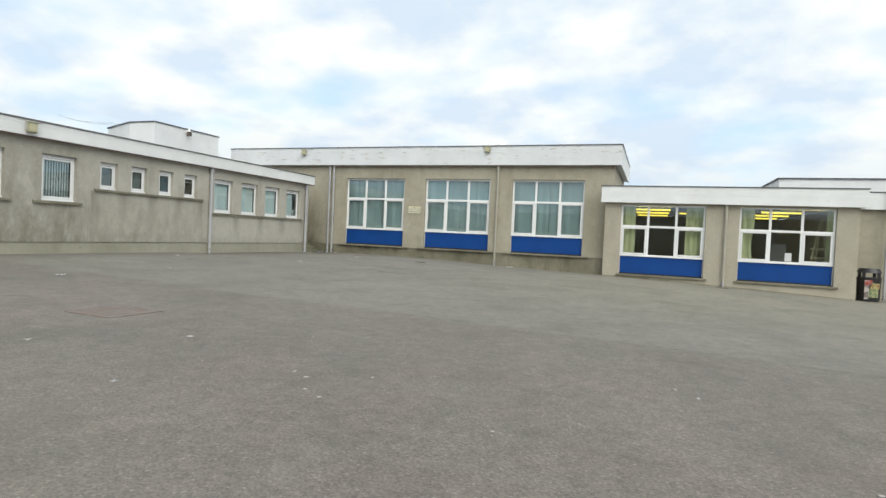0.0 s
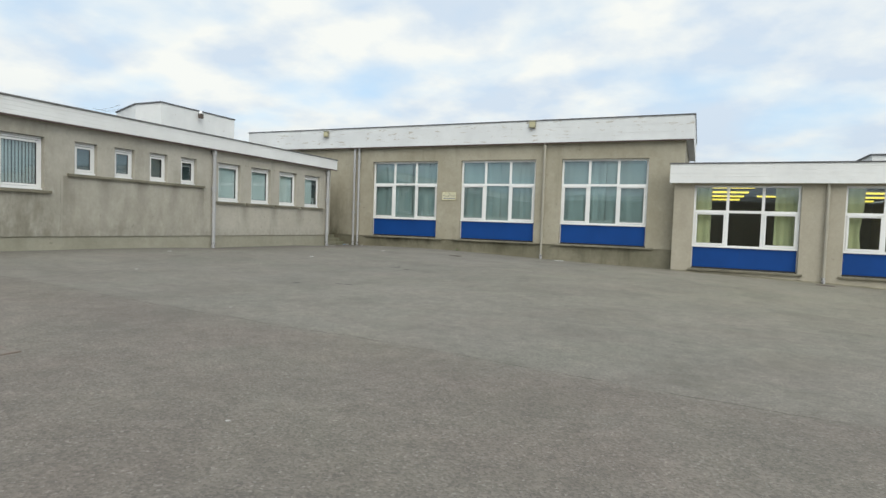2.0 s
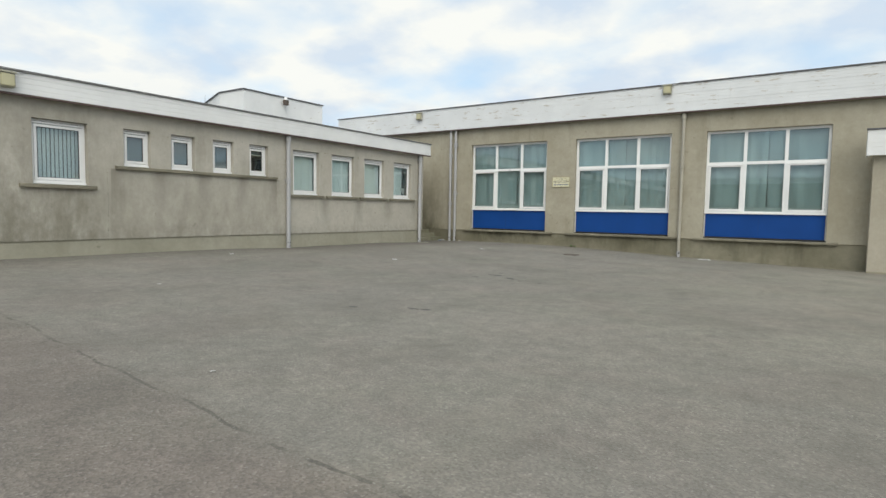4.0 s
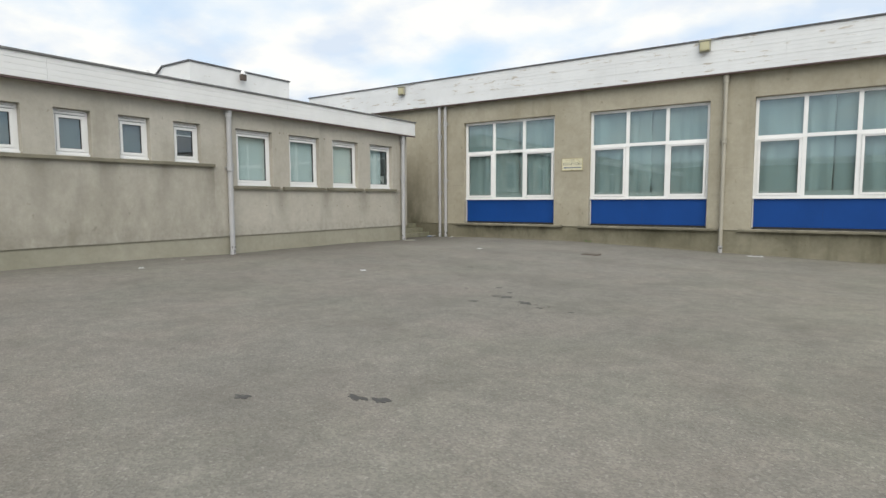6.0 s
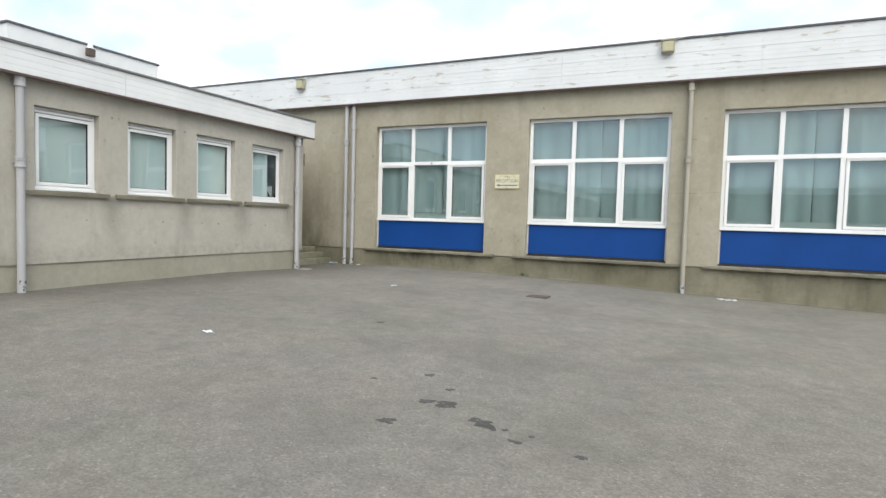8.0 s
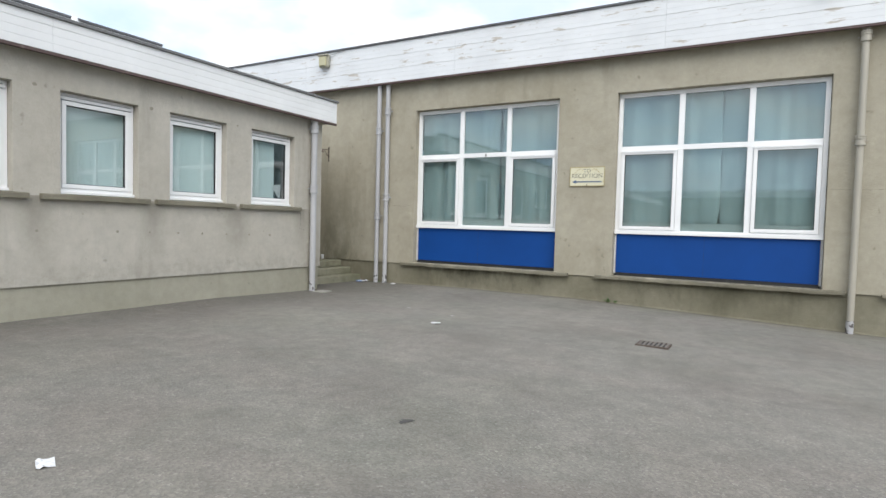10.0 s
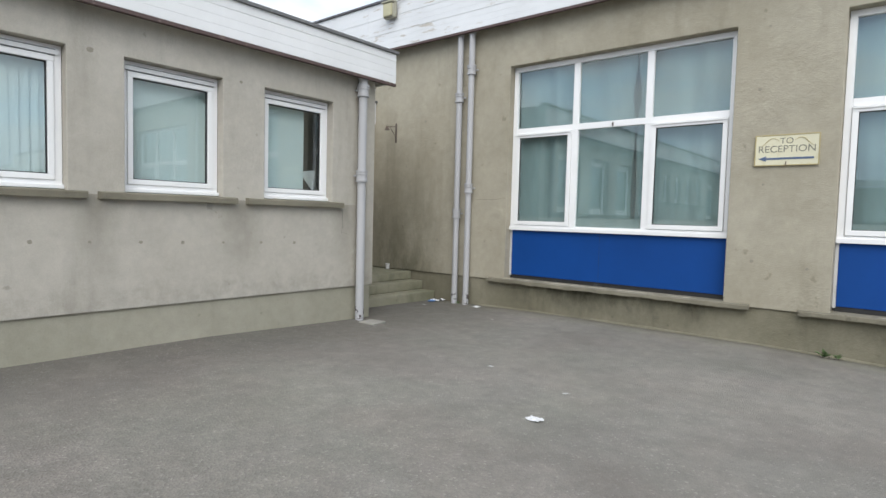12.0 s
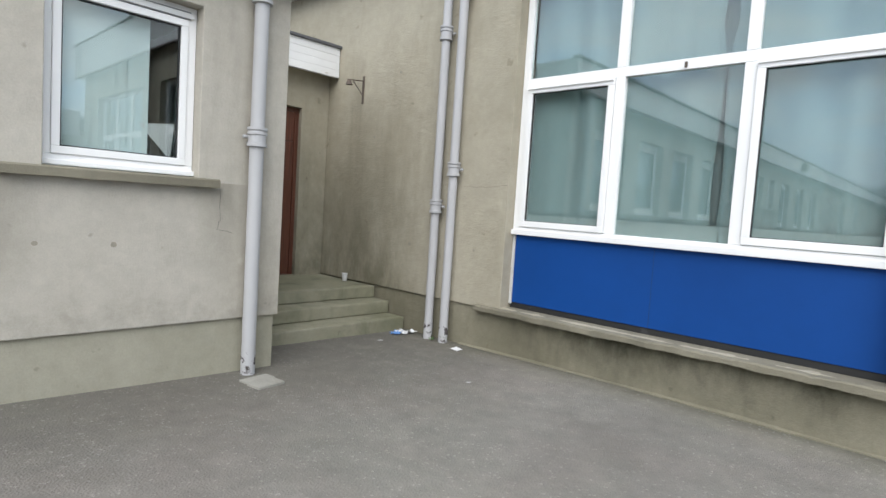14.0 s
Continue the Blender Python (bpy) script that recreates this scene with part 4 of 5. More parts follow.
def lettering(name, text, size, mat, parent, x, z, y, stretch=1.0):
    cu = bpy.data.curves.new(name, "FONT")
    cu.body, cu.size, cu.align_x, cu.align_y, cu.extrude = text, size, "CENTER", "CENTER", 0.001
    tmp = new(name, cu)
    bpy.context.view_layer.update()
    me = bpy.data.meshes.new_from_object(tmp.evaluated_get(bpy.context.evaluated_depsgraph_get()))
    bpy.data.objects.remove(tmp)
    bpy.data.curves.remove(cu)
    me.materials.clear()
    me.materials.append(mat)
    ob = new(name, me)
    ob.parent = parent
    ob.matrix_basis = pose(x, y, z, 90, 0, 0) @ Matrix.Diagonal((stretch, 1, 1, 1))
    return ob


sign = thing("reception_sign", pose(-11.75, MAIN_FACE, 2.745), "faded cream reception sign with a blue arrow", "sign")
part("board", boxes((-0.365, 0.365, -0.026, -0.002, -0.20, 0.20)), M_sign, sign, "", 0.006)
part("border", frame_ring(-0.367, 0.367, -0.202, 0.202, 0.012, -0.031, -0.02), M_signgold, sign)
lettering("lettering", "TO", 0.11, M_signtext, sign, 0.0, 0.115, -0.027)
lettering("lettering", "RECEPTION", 0.125, M_signtext, sign, 0.0, 0.01, -0.027, 1.0)
arrow = bmesh.new()
pts = [(-0.32, -0.11), (-0.23, -0.075), (-0.23, -0.097), (0.31, -0.097), (0.31, -0.123), (-0.23, -0.123), (-0.23, -0.145)]
f = arrow.faces.new([arrow.verts.new((x, -0.0268, z)) for x, z in pts])
ext = bmesh.ops.extrude_face_region(arrow, geom=[f])
bmesh.ops.translate(arrow, verts=[v for v in ext["geom"] if isinstance(v, bmesh.types.BMVert)], vec=(0, -0.003, 0))
part("arrow", arrow, M_signink, sign, "faded blue arrow")
for side in (-1, 1):
    scroll = bmesh.new()
    prev = None
    for k in range(13):
        a = k / 12
        p = Vector((side * (0.09 + 0.22 * a), -0.029, 0.12 + 0.045 * math.sin(a * 4.6) - 0.03 * a))
        if prev is not None:
            tube(scroll, prev, p, 0.002 + 0.003 * math.sin(a * 3.1), n=6)
        prev = p
    part("scroll", scroll, M_signgold, sign)
part("centre_strap", boxes((-0.006, 0.006, -0.034, -0.027, -0.2, -0.15)), M_iron, sign)

# ---- curtains and blinds ----


def drape(bm, x0, x1, z0, z1, y, seed, edge0=None, edge1=None, folds=13.0, deep=0.022):
    """A hanging cloth with uneven folds; edge0 and edge1 shift its side edges by height."""
    nx, nz = max(12, int((x1 - x0) * 26)), 12
    grid = []
    for j in range(nz + 1):
        z = z0 + (z1 - z0) * j / nz
        a = x0 + (edge0(z) if edge0 else 0)
        b = x1 + (edge1(z) if edge1 else 0)
        row = []
        for i in range(nx + 1):
            u = i / nx
            x = a + (b - a) * u
            w = math.sin(x * folds + 1.6 * noise.noise((x * 1.3, seed, 0)) * 3 + 0.3 * z * noise.noise((x, seed, 3)))
            row.append(bm.verts.new((x, y + deep * w + 0.02 * noise.noise((x * 4, z * 0.6, seed)), z)))
        grid.append(row)
    for j in range(nz):
        for i in range(nx):
            f = bm.faces.new((grid[j][i], grid[j][i + 1], grid[j + 1][i + 1], grid[j + 1][i]))
            f.smooth = True
    return bm


def thicken(ob, t=0.004):
    mod = ob.modifiers.new("cloth", "SOLIDIFY")
    mod.thickness = t


def bumpy(z, mid, reach, size):
    return size * math.exp(-((z - mid) / reach) ** 2)


GAPS = [
    lambda z: 0.02 + bumpy(z, 3.75, 0.28, 0.13) + bumpy(z, 2.2, 0.55, 0.08),
    lambda z: -0.03 + bumpy(z, 2.95, 0.22, 0.035) + bumpy(z, 1.7, 0.25, 0.10) + bumpy(z, 4.1, 0.4, 0.035),
    lambda z: -0.02 + bumpy(z, 3.4, 0.8, 0.03) + bumpy(z, 2.0, 0.4, 0.045),
]
for k, u in enumerate(MAIN_WIN):
    cut = (0.60, 0.53, 0.52)[k] * WIN_W
    gap = GAPS[k]
    pair = thing("curtain_pair", pose(u, MAIN_FACE + 0.285, 1.622), "drawn grey-green curtains hanging behind the hall window", "curtain", "hall curtains")
    a = part("curtain", drape(bmesh.new(), 0.05, cut, 0.0, 2.76, 0, 2.0 + k, None, lambda z, g=gap: -g(z + 1.62) / 2), M_curtain, pair)
    b = part("curtain", drape(bmesh.new(), cut, WIN_W - 0.02, 0.0, 2.76, 0.02, 7.0 + k, lambda z, g=gap: g(z + 1.62) / 2, None), M_curtain, pair)
    # added cloth whose dark colour gives the gap its half shade
    gap_cloth = part("gap_cloth", drape(bmesh.new(), cut - 0.22, cut + 0.22, 0.02, 2.74, 0.10, 12.0 + k, None, None, 9.0, 0.015), M_gaptone, pair, "darker cloth added behind the meeting edges to tone the gap")
    thicken(a), thicken(b), thicken(gap_cloth)
    rail = bmesh.new()
    tube(rail, (0.004, 0, 2.775), (WIN_W - 0.004, 0, 2.775), 0.014, n=10)
    part("curtain_rail", rail, M_pvc, pair)
    structure(f"window_board_{k + 1}", boxes((u + 0.01, u + WIN_W - 0.01, MAIN_FACE + 0.222, MAIN_FACE + 0.335, 1.56, 1.62), (u + 0.01, u + WIN_W - 0.01, MAIN_FACE + 0.222, MAIN_FACE + 0.232, 1.62, 1.80)), M_upstand, "grey-green inner window board", "window board")


def vertical_blind(along, turn, cover=1.0, z0=1.932, z1=3.37, wide=1.09):
    ob = thing("vertical_blind", facing(EAST, along + 0.02, WEST_FACE - 0.25, z0), "pale vertical louvre blind behind a window of the low block", "blind", "vertical blinds")
    part("headrail", boxes((0, wide, -0.02, 0.02, z1 - z0 - 0.04, z1 - z0)), M_pvc, ob)
    n = int(wide / 0.085 * cover)
    me = None
    for k in range(n):
        if me is None:
            bm = boxes((-0.046, 0.046, -0.0015, 0.0015, 0.01, z1 - z0 - 0.045))
            me = mesh_of("slat", bm, M_blind)
        s = new("slat", me)
        s.parent = ob
        s.matrix_basis = pose(0.045 + k * 0.085, 0.002 * math.sin(k * 2.1), 0, 0, 0, turn + 2 * math.sin(k * 1.7))
    return ob


for u, turn, cover in ((7.46, 35, 1), (9.66, 22, 1), (11.86, 30, 1), (19.16, -8, 1), (20.875, -9, 1), (22.55, -8, 1), (24.26, -5, 0.72)):
    vertical_blind(u, turn, cover)
for u in (1.0, -3.0):
    vertical_blind(u, 20)
# added blinds, their colour standing in for sky mirrored in the glass
for u, drop in zip(BAND, (0.80, 0.86, 0.84, 0.25)):
    rb = thing("sky_tone_blind", facing(EAST, u + 0.02, WEST_FACE - 0.25, 3.36), "grey-blue blind added behind a small window for its sky reflection", "blind", "roller blinds")
    part("roller", tube(bmesh.new(), (0.0, 0, -0.03), (0.63, 0, -0.03), 0.022, n=12), M_pvc, rb)
    part("fabric", boxes((0.01, 0.62, 0.0, 0.003, -drop, -0.03)), M_skytone, rb)
    part("bottom_bar", boxes((0.01, 0.62, -0.008, 0.010, -drop - 0.025, -drop)), M_pvc, rb)
sheet = thing("leaning_card", facing(EAST, 24.98, WEST_FACE - 0.24, 1.932), "white card leaning inside the window", "card")
bm = bmesh.new()
v = [bm.verts.new(p) for p in ((0.0, 0, 0.42), (0.30, 0.03, 0.46), (0.27, 0.03, 0.14))]
bm.faces.new(v)
ext = bmesh.ops.extrude_face_region(bm, geom=bm.faces[:])
bmesh.ops.translate(bm, verts=[w for w in ext["geom"] if isinstance(w, bmesh.types.BMVert)], vec=(0, 0.004, 0))
part("card_face", bm, M_paper, sheet)
part("stand", boxes((0.02, 0.30, 0.04, 0.06, 0.0, 0.40)), M_black, sheet, "dark stand")

# ---- wing classroom ----


def ceiling_light(m, wide):
    ob = thing("ceiling_light", m, "lit yellowish fluorescent batten under the classroom ceiling", "ceiling light", "classroom ceiling lights")
    part("housing", boxes((0, wide, -0.09, 0.09, 0.0, 0.05)), M_pvc, ob)
    part("diffuser", boxes((0.02, wide - 0.02, -0.07, 0.07, -0.075, -0.002)), M_tube, ob, "glowing yellow diffuser", 0.015)
    return ob


first = ceiling_light(pose(-0.45, 30.4, 3.40), 1.9)
second = ceiling_light(pose(6.2, 30.4, 3.40), 1.9)
for y in (33.6, 36.8, 40.2):
    copy_thing(first, pose(-0.45, y, 3.40))
    copy_thing(second, pose(5.85, y, 3.40))
copy_thing(first, pose(2.0, 36.8, 3.40))

for k, (u, x0, x1) in enumerate(((WING_WIN[0], -0.05, 0.66), (WING_WIN[0], 2.86, 3.68), (WING_WIN[1], -0.05, 0.66), (WING_WIN[1], 3.40, 3.70))):
    c = thing("yellow_curtain", pose(u, WING_FACE + 0.42, -0.038), "yellow-green curtain drawn back in the classroom window", "curtain", "classroom curtains")
    pinch = (lambda z: -0.12 * math.exp(-((z - 1.6) / 0.6) ** 2)) if k == 2 else None
    thicken(part("cloth", drape(bmesh.new(), x0, x1, 0, 3.4, 0, 20.0 + k, None, pinch, 22.0, 0.03), M_yellowcurtain, c))

easel = thing("easel", pose(7.35, 28.95, -0.04), "pale wooden easel leaning inside the classroom window", "easel")
for a, b in (((-0.32, 0, 0), (0.18, 0.2, 2.95)), ((0.55, 0, 0), (0.22, 0.2, 2.95)), ((0.1, 0.75, 0), (0.2, 0.25, 2.9))):
    part("leg", tube(bmesh.new(), a, b, 0.05, n=6), M_easel, easel)
for z in (1.15, 1.55):
    part("rail", boxes((-0.2, 0.5, 0.02, 0.09, z, z + 0.09)), M_easel, easel, "", 0.008)
notice = thing("window_notice", pose(6.02, WING_FACE + 0.16, 0.96), "white paper notice taped inside the classroom window", "notice")
part("sheet", boxes((0, 0.26, 0, 0.003, 0, 0.36)), M_paper, notice)
screen = thing("display_board", pose(5.55, 29.4, -0.04), "grey display board inside the classroom", "display board")
part("panel", boxes((0, 0.75, 0, 0.04, 0.85, 1.75)), M_inner, screen)
for x in (0.05, 0.66):
    part("post", boxes((x, x + 0.04, 0.0, 0.04, 0, 0.85)), M_iron, screen)
desk = thing("desk", pose(4.3, 29.0, -0.04), "classroom desk with a pale top below the window", "desk")
part("desktop", boxes((0, 3.2, 0, 0.7, 0.92, 0.96)), M_paper, desk)
for x in (0.05, 3.1):
    for y in (0.05, 0.62):
        part("leg", boxes((x, x + 0.04, y, y + 0.04, 0, 0.92)), M_iron, desk)

# ---- litter bin, rail and notice beyond the wing ----
bin_z = lie(9.2, 28.7)
bin_ob = thing("litter_bin", pose(9.27, 28.62, bin_z), "black litter bin with a hooded top and a bright printed panel", "litter bin")
body = bmesh.new()
tube(body, (0, 0, 0.02), (0, 0, 0.95), 0.40, 0.43, n=24)
part("body", body, M_black, bin_ob)
hood = bmesh.new()
tube(hood, (0, 0, 1.22), (0, 0, 1.40), 0.45, 0.36, n=24)
tube(hood, (0, 0, 0.95), (0, 0, 1.02), 0.45, 0.45, n=24)
part("hood", hood, M_black, bin_ob)
for k in range(4):
    a = math.radians(45 + 90 * k)
    part("hood_post", boxes((0.38 * math.cos(a) - 0.06, 0.38 * math.cos(a) + 0.06, 0.38 * math.sin(a) - 0.02, 0.38 * math.sin(a) + 0.02, 1.02, 1.22)), M_black, bin_ob)
M_print = [painted(n, c, d, 0.5, 9, (0.48, 0.54), 0.9) for n, c, d in (("red_print", (0.36, 0.06, 0.05), (0.45, 0.40, 0.36)), ("yellow_print", (0.42, 0.36, 0.14), (0.20, 0.07, 0.05)), ("green_print", (0.16, 0.22, 0.10), (0.42, 0.38, 0.2)), ("white_print", (0.52, 0.48, 0.44), (0.13, 0.10, 0.09)))]
for (x0, x1, z0, z1), mat in zip(((-0.27, 0.0, 0.72, 0.92), (-0.06, 0.26, 0.55, 0.80), (-0.10, 0.22, 0.20, 0.55), (-0.27, -0.10, 0.12, 0.70)), M_print):
    part("printed_panel", boxes((x0, x1 - 0.004, -0.452, -0.42, z0, z1 - 0.004)), mat, bin_ob, "bright printed panel")
rail = thing("handrail", pose(11.2, 29.0, lie(11.2, 29.0)), "black tubular handrail beside the set-back wall", "handrail")
for x in (0.0, 1.6):
    part("post", tube(bmesh.new(), (x, 0, -0.1), (x, 0, 1.25), 0.03, n=10), M_black, rail)
part("top_rail", tube(bmesh.new(), (-0.03, 0, 1.25), (1.63, 0, 1.25), 0.03, n=10), M_black, rail)
part("lower_rail", tube(bmesh.new(), (0.0, 0, 0.35), (1.6, 0, 0.35), 0.025, n=10), M_black, rail)
structure("step_beyond", boxes((11.0, 14.0, 28.9, 29.98, -1.2, lie(11.2, 29.0) + 0.28)), M_step, "low concrete landing beyond the bin", "landing", 0.02)
plate = thing("wall_notice", pose(11.3, 30.0, 2.35), "small white notice on the set-back wall", "notice")
part("plate", boxes((0, 0.34, -0.02, -0.002, 0, 0.32)), M_paper, plate, "", 0.004)

# ---- on the yard ----


def grate():
    x0, y0 = -9.86, 24.48
    z = lie(-9.6, 24.7) + 0.014
    ob = thing("drain_grate", pose(x0, y0, z), "rusty cast-iron drain grate set in the asphalt", "drain grate")
    part("frame", frame_flat(0, 0.42, 0, 0.33, 0.02, -0.03, 0.010), M_iron, ob)
    # solid black plate, the darkness of the pit put into its colour
    part("pit_shade", boxes((0.02, 0.40, 0.02, 0.31, -0.02, 0.0005)), M_gasket, ob, "black plate standing for the dark hole under the bars")
    for k in range(7):
        x = 0.028 + k * 0.0565
        part("bar", boxes((x, x + 0.032, 0.02, 0.31, -0.005, 0.010)), M_bars, ob)


def frame_flat(x0, x1, y0, y1, w, z0, z1):
    return boxes((x0, x1, y0, y0 + w, z0, z1), (x0, x1, y1 - w, y1, z0, z1), (x0, x0 + w, y0 + w, y1 - w, z0, z1), (x1 - w, x1, y0 + w, y1 - w, z0, z1))


grate()


def manhole(x, y, wide, deep, mat, label):
    cx, cy = x + wide / 2, y + deep / 2
    fall_x, fall_y = (lie(x + wide, cy) - lie(x, cy)) / wide, (lie(cx, y + deep) - lie(cx, y)) / deep
    z = lie(cx, cy) + 0.012 * noise.noise((cx * 0.35, cy * 0.35, 0)) + 0.007 - fall_x * wide / 2 - fall_y * deep / 2
    ob = thing("manhole_cover", pose(x, y, z, math.degrees(math.atan(fall_y)), -math.degrees(math.atan(fall_x)), 0), label, "manhole cover")
    part("frame", frame_flat(0, wide, 0, deep, 0.05, -0.03, 0.006), mat, ob)
    part("lid", boxes((0.056, wide - 0.056, 0.056, deep - 0.056, -0.02, 0.003)), mat, ob)
    n = 6
    for i in range(n):
        x0 = 0.08 + i * (wide - 0.16) / n
        part("rib", boxes((x0, x0 + 0.035, 0.09, deep - 0.09, 0.002, 0.008)), mat, ob)


manhole(-7.2, 5.5, 0.9, 0.9, M_rustcover, "rust-red cast-iron manhole cover worn nearly flush")
manhole(3.2, 26.2, 0.5, 0.4, M_iron, "dark iron cover by the wing wall")

slab = thing("gully_slab", pose(-16.58, 25.84, lie(-16.6, 25.8) + 0.006, 0, 0, 8), "cracked concrete gully slab below the downpipe", "slab")
bm = bmesh.new()
for x0, x1, y0, y1, dz in ((-0.15, -0.02, -0.13, 0.16, 0.0), (-0.012, 0.16, -0.15, 0.13, 0.005)):
    box(bm, x0, x1, y0, y1, -0.03, 0.014 + dz)
part("flag", bm, M_flag, slab, "", 0.008)


def stain(x, y, r, seed):
    bm = bmesh.new()
    n = 22
    z = lie(x, y) + 0.012 * noise.noise((x * 0.35, y * 0.35, 0)) + 0.003
    ring = []
    for k in range(n):
        a = k * math.tau / n
        d = r * (0.72 + 0.75 * noise.noise((math.cos(a) * 1.5, math.sin(a) * 1.5, seed)))
        ring.append(bm.verts.new((x + 1.35 * d * math.cos(a), y + 0.9 * d * math.sin(a), z)))
    low = [bm.verts.new((v.co.x, v.co.y, z - 0.012)) for v in ring]
    bm.faces.new(ring)
    for k in range(n):
        bm.faces.new((ring[k], low[k], low[(k + 1) % n], ring[(k + 1) % n]))
    tagged(part("oil_stain", bm, M_stain), "dark dried spill on the asphalt", "stain", "dried spills on the yard")


for k, (x, y, r) in enumerate(((-8.91, 18.17, 0.07), (-8.57, 17.87, 0.06), (-8.60, 17.48, 0.09), (-8.42, 17.50, 0.13), (-8.65, 16.92, 0.09), (-8.03, 17.27, 0.15), (-7.93, 17.2, 0.07), (-7.82, 17.22, 0.03), (-7.61, 17.2, 0.03), (-7.69, 17.05, 0.06), (-7.23, 17.03, 0.05), (-10.69, 20.17, 0.08), (-9.3, 17.78, 0.04), (-7.34, 13.04, 0.09), (-7.16, 13.1, 0.09), (-8.05, 12.54, 0.10))):
    stain(x, y, r * 0.8, k * 3.3)


def paper(x, y, size, seed, mat=None, flat=0.25, label="scrap of white paper litter on the asphalt"):
    bm = bmesh.new()
    n = 5
    z = lie(x, y) + 0.012 * noise.noise((x * 0.35, y * 0.35, 0)) + 0.004
    g = [[bm.verts.new(((i / n - 0.5) * size * (1 + 0.3 * noise.noise((i, j, seed))), (j / n - 0.5) * size * 0.7, size * flat * abs(noise.noise((i * 0.9, j * 0.9, seed * 5.1))))) for i in range(n + 1)] for j in range(n + 1)]
    for j in range(n):
        for i in range(n):
            bm.faces.new((g[j][i], g[j][i + 1], g[j + 1][i + 1], g[j + 1][i]))
    ob = part("paper_scrap", bm, mat or M_paper)
    ob.matrix_world = pose(x, y, z, 0, 0, seed * 67)
    thicken(ob, 0.0015)
    tagged(ob, label, "litter", "litter on the yard")


for k, (x, y, s) in enumerate(((-11.44, 8.52, 0.24), (-4.55, 5.15, 0.13), (-5.74, 4.02, 0.11), (-2.36, 4.33, 0.07), (-1.82, 4.65, 0.06), (-1.91, 3.85, 0.06), (1.14, 5.73, 0.08), (-0.38, 3.78, 0.05), (-3.65, 3.35, 0.09), (2.04, 3.91, 0.06), (-2.58, 4.46, 0.07), (-2.14, 3.99, 0.06), (0.94, 5.96, 0.06), (-12.62, 23.88, 0.16), (-15.48, 27.4, 0.07), (-16.47, 28.32, 0.17), (-17.32, 27.85, 0.10), (-13.82, 24.99, 0.09), (-6.76, 9.47, 0.08), (-11.69, 11.73, 0.12), (-16.3, 17.16, 0.12), (-12.0, 18.3, 0.17), (-12.78, 24.7, 0.09), (-15.5, 15.8, 0.16), (-3.4, 6.04, 0.05))):
    paper(x, y, s * (0.62 if s < 0.14 else 0.8), 1.7 + k * 1.31, M_scrap if s < 0.14 else None)
paper(-17.52, 28.30, 0.18, 4.4, M_bluepaper, 0.35, "crumpled blue and white wrapper by the steps")
paper(-17.50, 28.45, 0.24, 9.4, None, 0.45, "crumpled white wrapper by the steps")
paper(-6.02, 27.80, 0.22, 3.3, None, 0.3, "torn white paper near the hall wall")
paper(-6.22, 27.84, 0.16, 6.1, None, 0.3, "torn white paper near the hall wall")

cup = thing("paper_cup", pose(-18.93, 28.47, 0.632), "white paper cup standing on a concrete step", "cup")
part("wall", tube(bmesh.new(), (0, 0, 0), (0, 0, 0.11), 0.032, 0.044, n=14), M_paper, cup)
part("rim", tube(bmesh.new(), (0, 0, 0.108), (0, 0, 0.116), 0.047, n=14), M_paper, cup)

bracket = thing("bell_bracket", pose(-18.88, MAIN_FACE, 3.28), "rusty iron bracket with a small bell on the wall", "bracket")
part("back_strap", boxes((-0.018, 0.018, -0.014, -0.001, 0.0, 0.40)), M_iron, bracket)
arm = bmesh.new()
tube(arm, (0, -0.012, 0.33), (0, -0.30, 0.30), 0.009, n=8)
tube(arm, (0, -0.012, 0.12), (0, -0.2, 0.30), 0.007, n=8)
part("arm", arm, M_iron, bracket)
knob = bmesh.new()
tube(knob, (0, -0.27, 0.30), (0, -0.27, 0.23), 0.02, 0.055, n=12)
part("bell", knob, M_iron, bracket)


def weed(x, y, seed, size):
    z = lie(x, y) + 0.01
    ob = thing("weed", pose(x, y, z), "small green weed growing at the foot of the plinth", "weed", "weeds along the wall")
    rng = random.Random(seed)
    for k in range(14):
        a, tilt, s = rng.uniform(0, 6.28), rng.uniform(0.2, 1.2), size * rng.uniform(0.6, 1.1)
        d = Vector((math.cos(a) * math.sin(tilt), -abs(math.sin(a)) * math.sin(tilt), math.cos(tilt)))
        side = d.cross(Vector((0, 0, 1))).normalized() * s * 0.16
        bm = bmesh.new()
        tip, mid = d * s, d * s * 0.55 + Vector((0, 0, 0.01))
        vs = [bm.verts.new(p) for p in (Vector((0, 0, 0)), mid + side, tip - Vector((0, 0, s * 0.12)), mid - side)]
        bm.faces.new(vs)
        part("leaf", bm, M_leaf, ob)


weed(-11.2, 28.52, 3, 0.13)
weed(-11.05, 28.53, 8, 0.09)
weed(-16.98, 28.42, 5, 0.08)


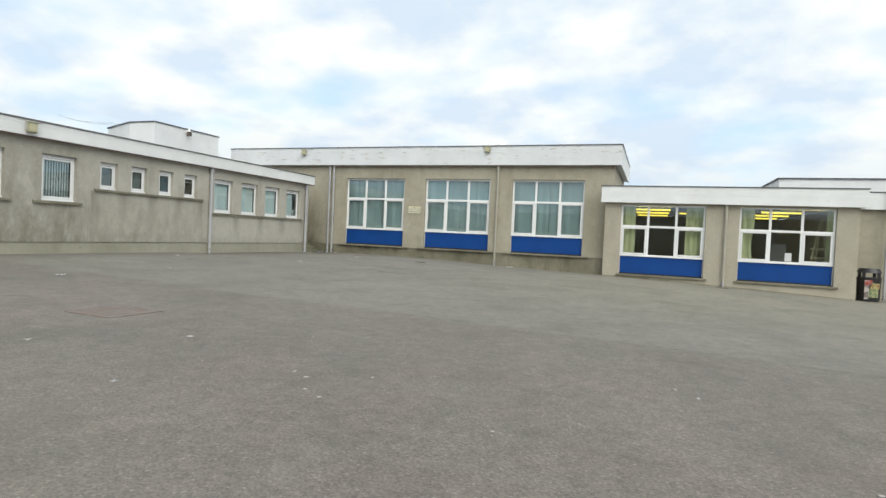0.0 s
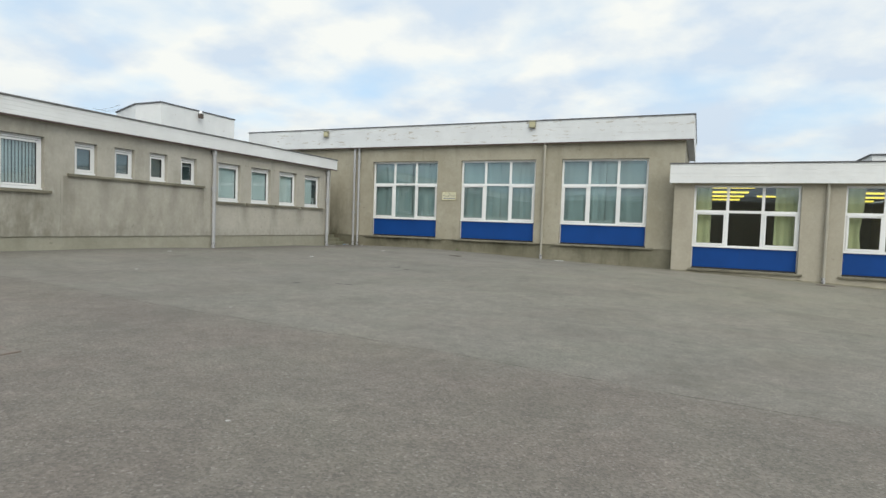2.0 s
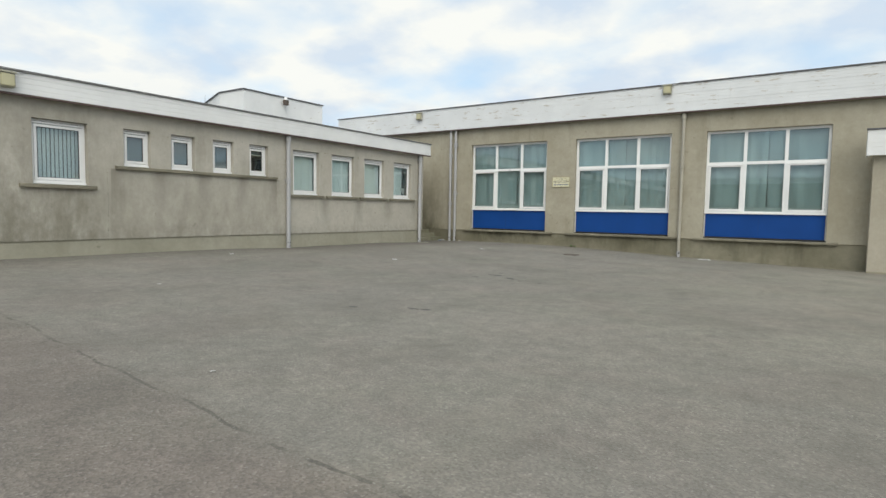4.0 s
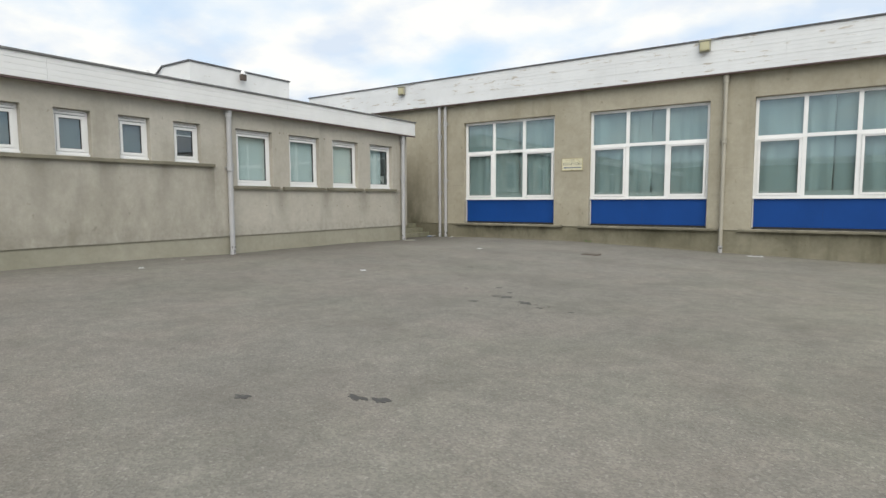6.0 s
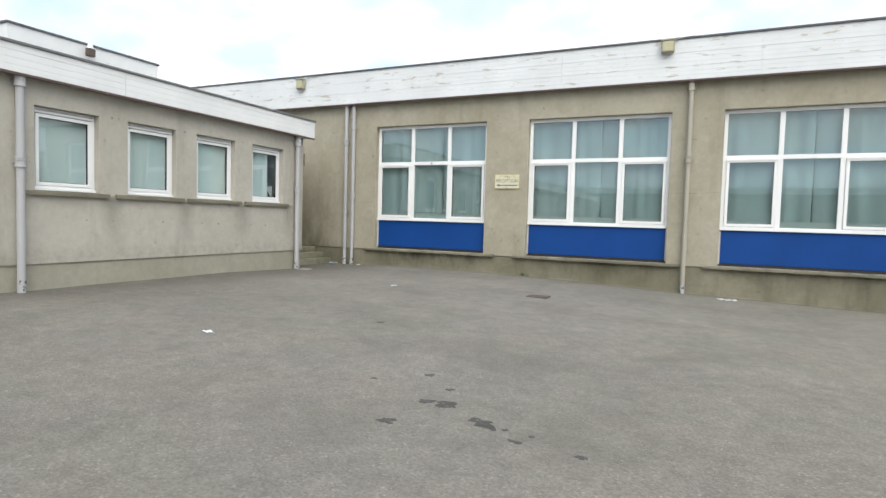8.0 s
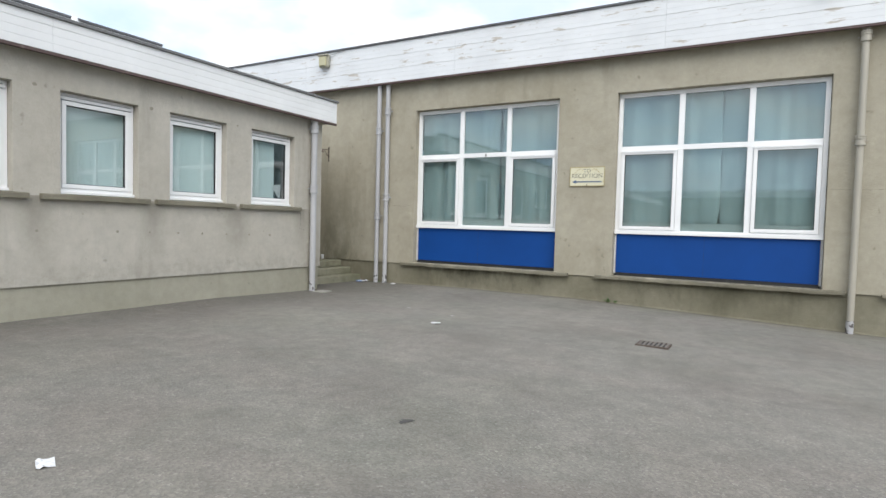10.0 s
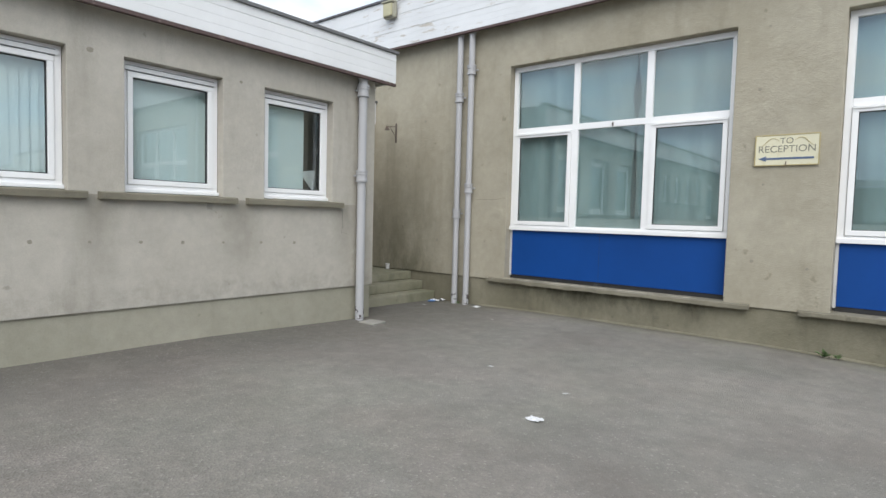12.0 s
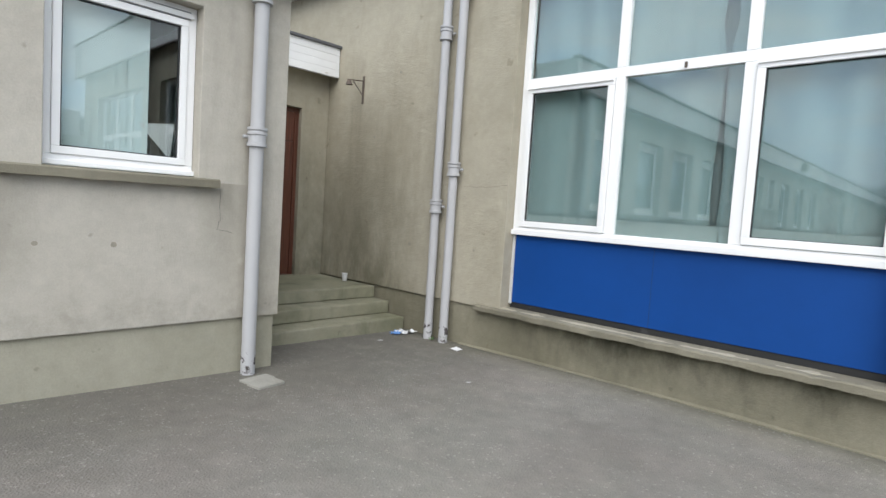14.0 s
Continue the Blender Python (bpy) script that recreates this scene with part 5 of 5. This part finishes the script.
def fillet(name, turn, face, u0, u1, wide, high):
    """A trowelled cement fillet where the plinth meets the asphalt."""
    bm = bmesh.new()
    n = int((u1 - u0) / 0.4)
    rings = []
    for k in range(n + 1):
        u = u0 + (u1 - u0) * k / n
        x, y = (u, face - 0.1) if turn == SOUTH else (face + 0.1, u)
        z = lie(x, y) + 0.004
        j = 0.02 * noise.noise((u * 1.7, face, 0))
        rings.append([bm.verts.new((u, -wide - j, z - 0.05)), bm.verts.new((u, -wide - j, z + 0.006)), bm.verts.new((u, 0.0, z + high + j)), bm.verts.new((u, 0.0, z - 0.05))])
    for a, b in zip(rings, rings[1:]):
        for i in range(4):
            bm.faces.new((a[i], b[i], b[(i + 1) % 4], a[(i + 1) % 4]))
    bm.faces.new(rings[0])
    bm.faces.new(rings[-1][::-1])
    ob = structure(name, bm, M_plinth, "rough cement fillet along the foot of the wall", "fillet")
    ob.matrix_world = facing(turn, 0, face)


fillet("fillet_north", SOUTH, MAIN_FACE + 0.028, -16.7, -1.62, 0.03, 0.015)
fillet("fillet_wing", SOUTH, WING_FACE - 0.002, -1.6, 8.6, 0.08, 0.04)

# ---- overhead cables ----
CABLE = (-0.83, 0.535, 0.148)
for k in range(3):
    a, b = Vector((-27.3, 22.7 + 0.5 * k, 6.75)), Vector((-27.3, 22.7 + 0.5 * k, 6.75)) + Vector(CABLE) * 60
    bm = bmesh.new()
    prev = None
    for i in range(17):
        s = i / 16
        p = a.lerp(b, s) - Vector((0, 0, 1.2 * 4 * s * (1 - s) * 0.25))
        if prev is not None:
            tube(bm, prev, p, 0.007, n=5)
        prev = p
    tagged(part("overhead_cable", bm, M_gasket), "thin overhead cable against the sky", "cable", "overhead cables")

# ---- the far sides of the yard, behind the walker ----
structure("wall_south", boxes((-34.0, 34.0, -26.4, -26.0, -1.0, 5.3)), M_render, "plain rendered wall across the yard", "wall")
structure("fascia_south", boxes((-34.0, 34.0, -26.0, -25.8, 5.3, 6.0)), M_board_clean, "white roof edge across the yard", "fascia")
structure("wall_east", boxes((30.0, 30.4, -26.0, 30.0, -1.4, 3.0)), M_render, "plain rendered wall beside the yard", "wall")


# ---- cracks in the render ----


def crack(turn, face, pts, seed):
    """A fine open crack, a thin dark line that wanders along the wall."""
    bm = bmesh.new()
    rng = random.Random(seed)
    prev = None
    for (u0, z0), (u1, z1) in zip(pts, pts[1:]):
        n = max(3, int(math.hypot(u1 - u0, z1 - z0) / 0.05))
        for k in range(n + 1):
            s = k / n
            p = Vector((u0 + (u1 - u0) * s + rng.uniform(-0.008, 0.008), -0.0005, z0 + (z1 - z0) * s + rng.uniform(-0.008, 0.008)))
            if prev is not None and (p - prev).length > 1e-4:
                tube(bm, prev, p, rng.uniform(0.0008, 0.0018), n=5)
            prev = p
    ob = structure("wall_crack", bm, M_gasket, "fine dark crack in the render", "crack")
    ob.matrix_world = facing(turn, 0, face)


crack(EAST, WEST_FACE, ((25.59, 1.84), (25.60, 1.58), (25.58, 1.49), (25.71, 1.46)), 1)
crack(EAST, WEST_FACE, ((13.42, 2.30), (13.43, 1.40), (13.40, 0.70)), 2)
crack(SOUTH, MAIN_FACE, ((-7.5, 2.45), (-6.9, 2.43), (-6.35, 2.46)), 3)
crack(SOUTH, MAIN_FACE, ((-16.75, 2.1), (-16.4, 2.09), (-16.1, 2.12)), 4)


# ---- old fixing holes in the render ----


def fixing_hole(turn, along, face, z, r, seed):
    """A plugged hole with a crumbled rim, hardly proud of the wall."""
    bm = bmesh.new()
    n = 12
    rings = []
    for scale, out in ((1.0, 0.001), (0.85, -0.0015), (0.4, -0.001)):
        rings.append([bm.verts.new((r * scale * (1 + 0.5 * noise.noise((math.cos(k * math.tau / n) * 1.3, math.sin(k * math.tau / n) * 1.3, seed))) * math.cos(k * math.tau / n), out, r * 0.85 * scale * math.sin(k * math.tau / n))) for k in range(n)])
    for a, b in zip(rings, rings[1:]):
        for k in range(n):
            bm.faces.new((a[k], a[(k + 1) % n], b[(k + 1) % n], b[k]))
    bm.faces.new(rings[-1])
    ob = structure("fixing_hole", bm, M_plug, "old plugged fixing hole in the render", "wall mark")
    ob.matrix_world = facing(turn, along, face, z)


for k, u in enumerate((20.05, 20.57, 21.68, 22.2, 22.71, 23.18, 23.69, 24.22, 24.74)):
    fixing_hole(EAST, u, WEST_FACE, 1.43 - 0.01 * k, 0.018 + 0.004 * (k % 3), k * 2.7)
for k, (u, z, r) in enumerate(((20.55, 3.39, 0.03), (22.22, 3.375, 0.035), (23.92, 3.378, 0.022))):
    fixing_hole(EAST, u, WEST_FACE, z, r, 40 + k * 1.9)
for k, (x, z, r) in enumerate(((-12.10, 3.567, 0.028), (-12.09, 1.27, 0.03), (-12.0, 2.30, 0.02), (-11.45, 1.21, 0.025), (-17.69, 1.30, 0.035), (-18.07, 3.65, 0.025), (-18.06, 1.82, 0.02), (-18.57, 2.78, 0.02), (-16.54, 1.32, 0.02), (-12.02, 4.38, 0.02))):
    fixing_hole(SOUTH, x, MAIN_FACE, z, r, 60 + k * 2.3)


# ---- the plan set to metres ----


def to_metres():
    for me in bpy.data.meshes:
        me.transform(Matrix.Scale(METRE, 4))
    for ob in bpy.data.objects:
        if ob.type in {"MESH", "EMPTY"}:
            ob.location = ob.location * METRE
            for mod in ob.modifiers:
                if mod.type == "BEVEL":
                    mod.width *= METRE
                elif mod.type == "SOLIDIFY":
                    mod.thickness *= METRE


to_metres()
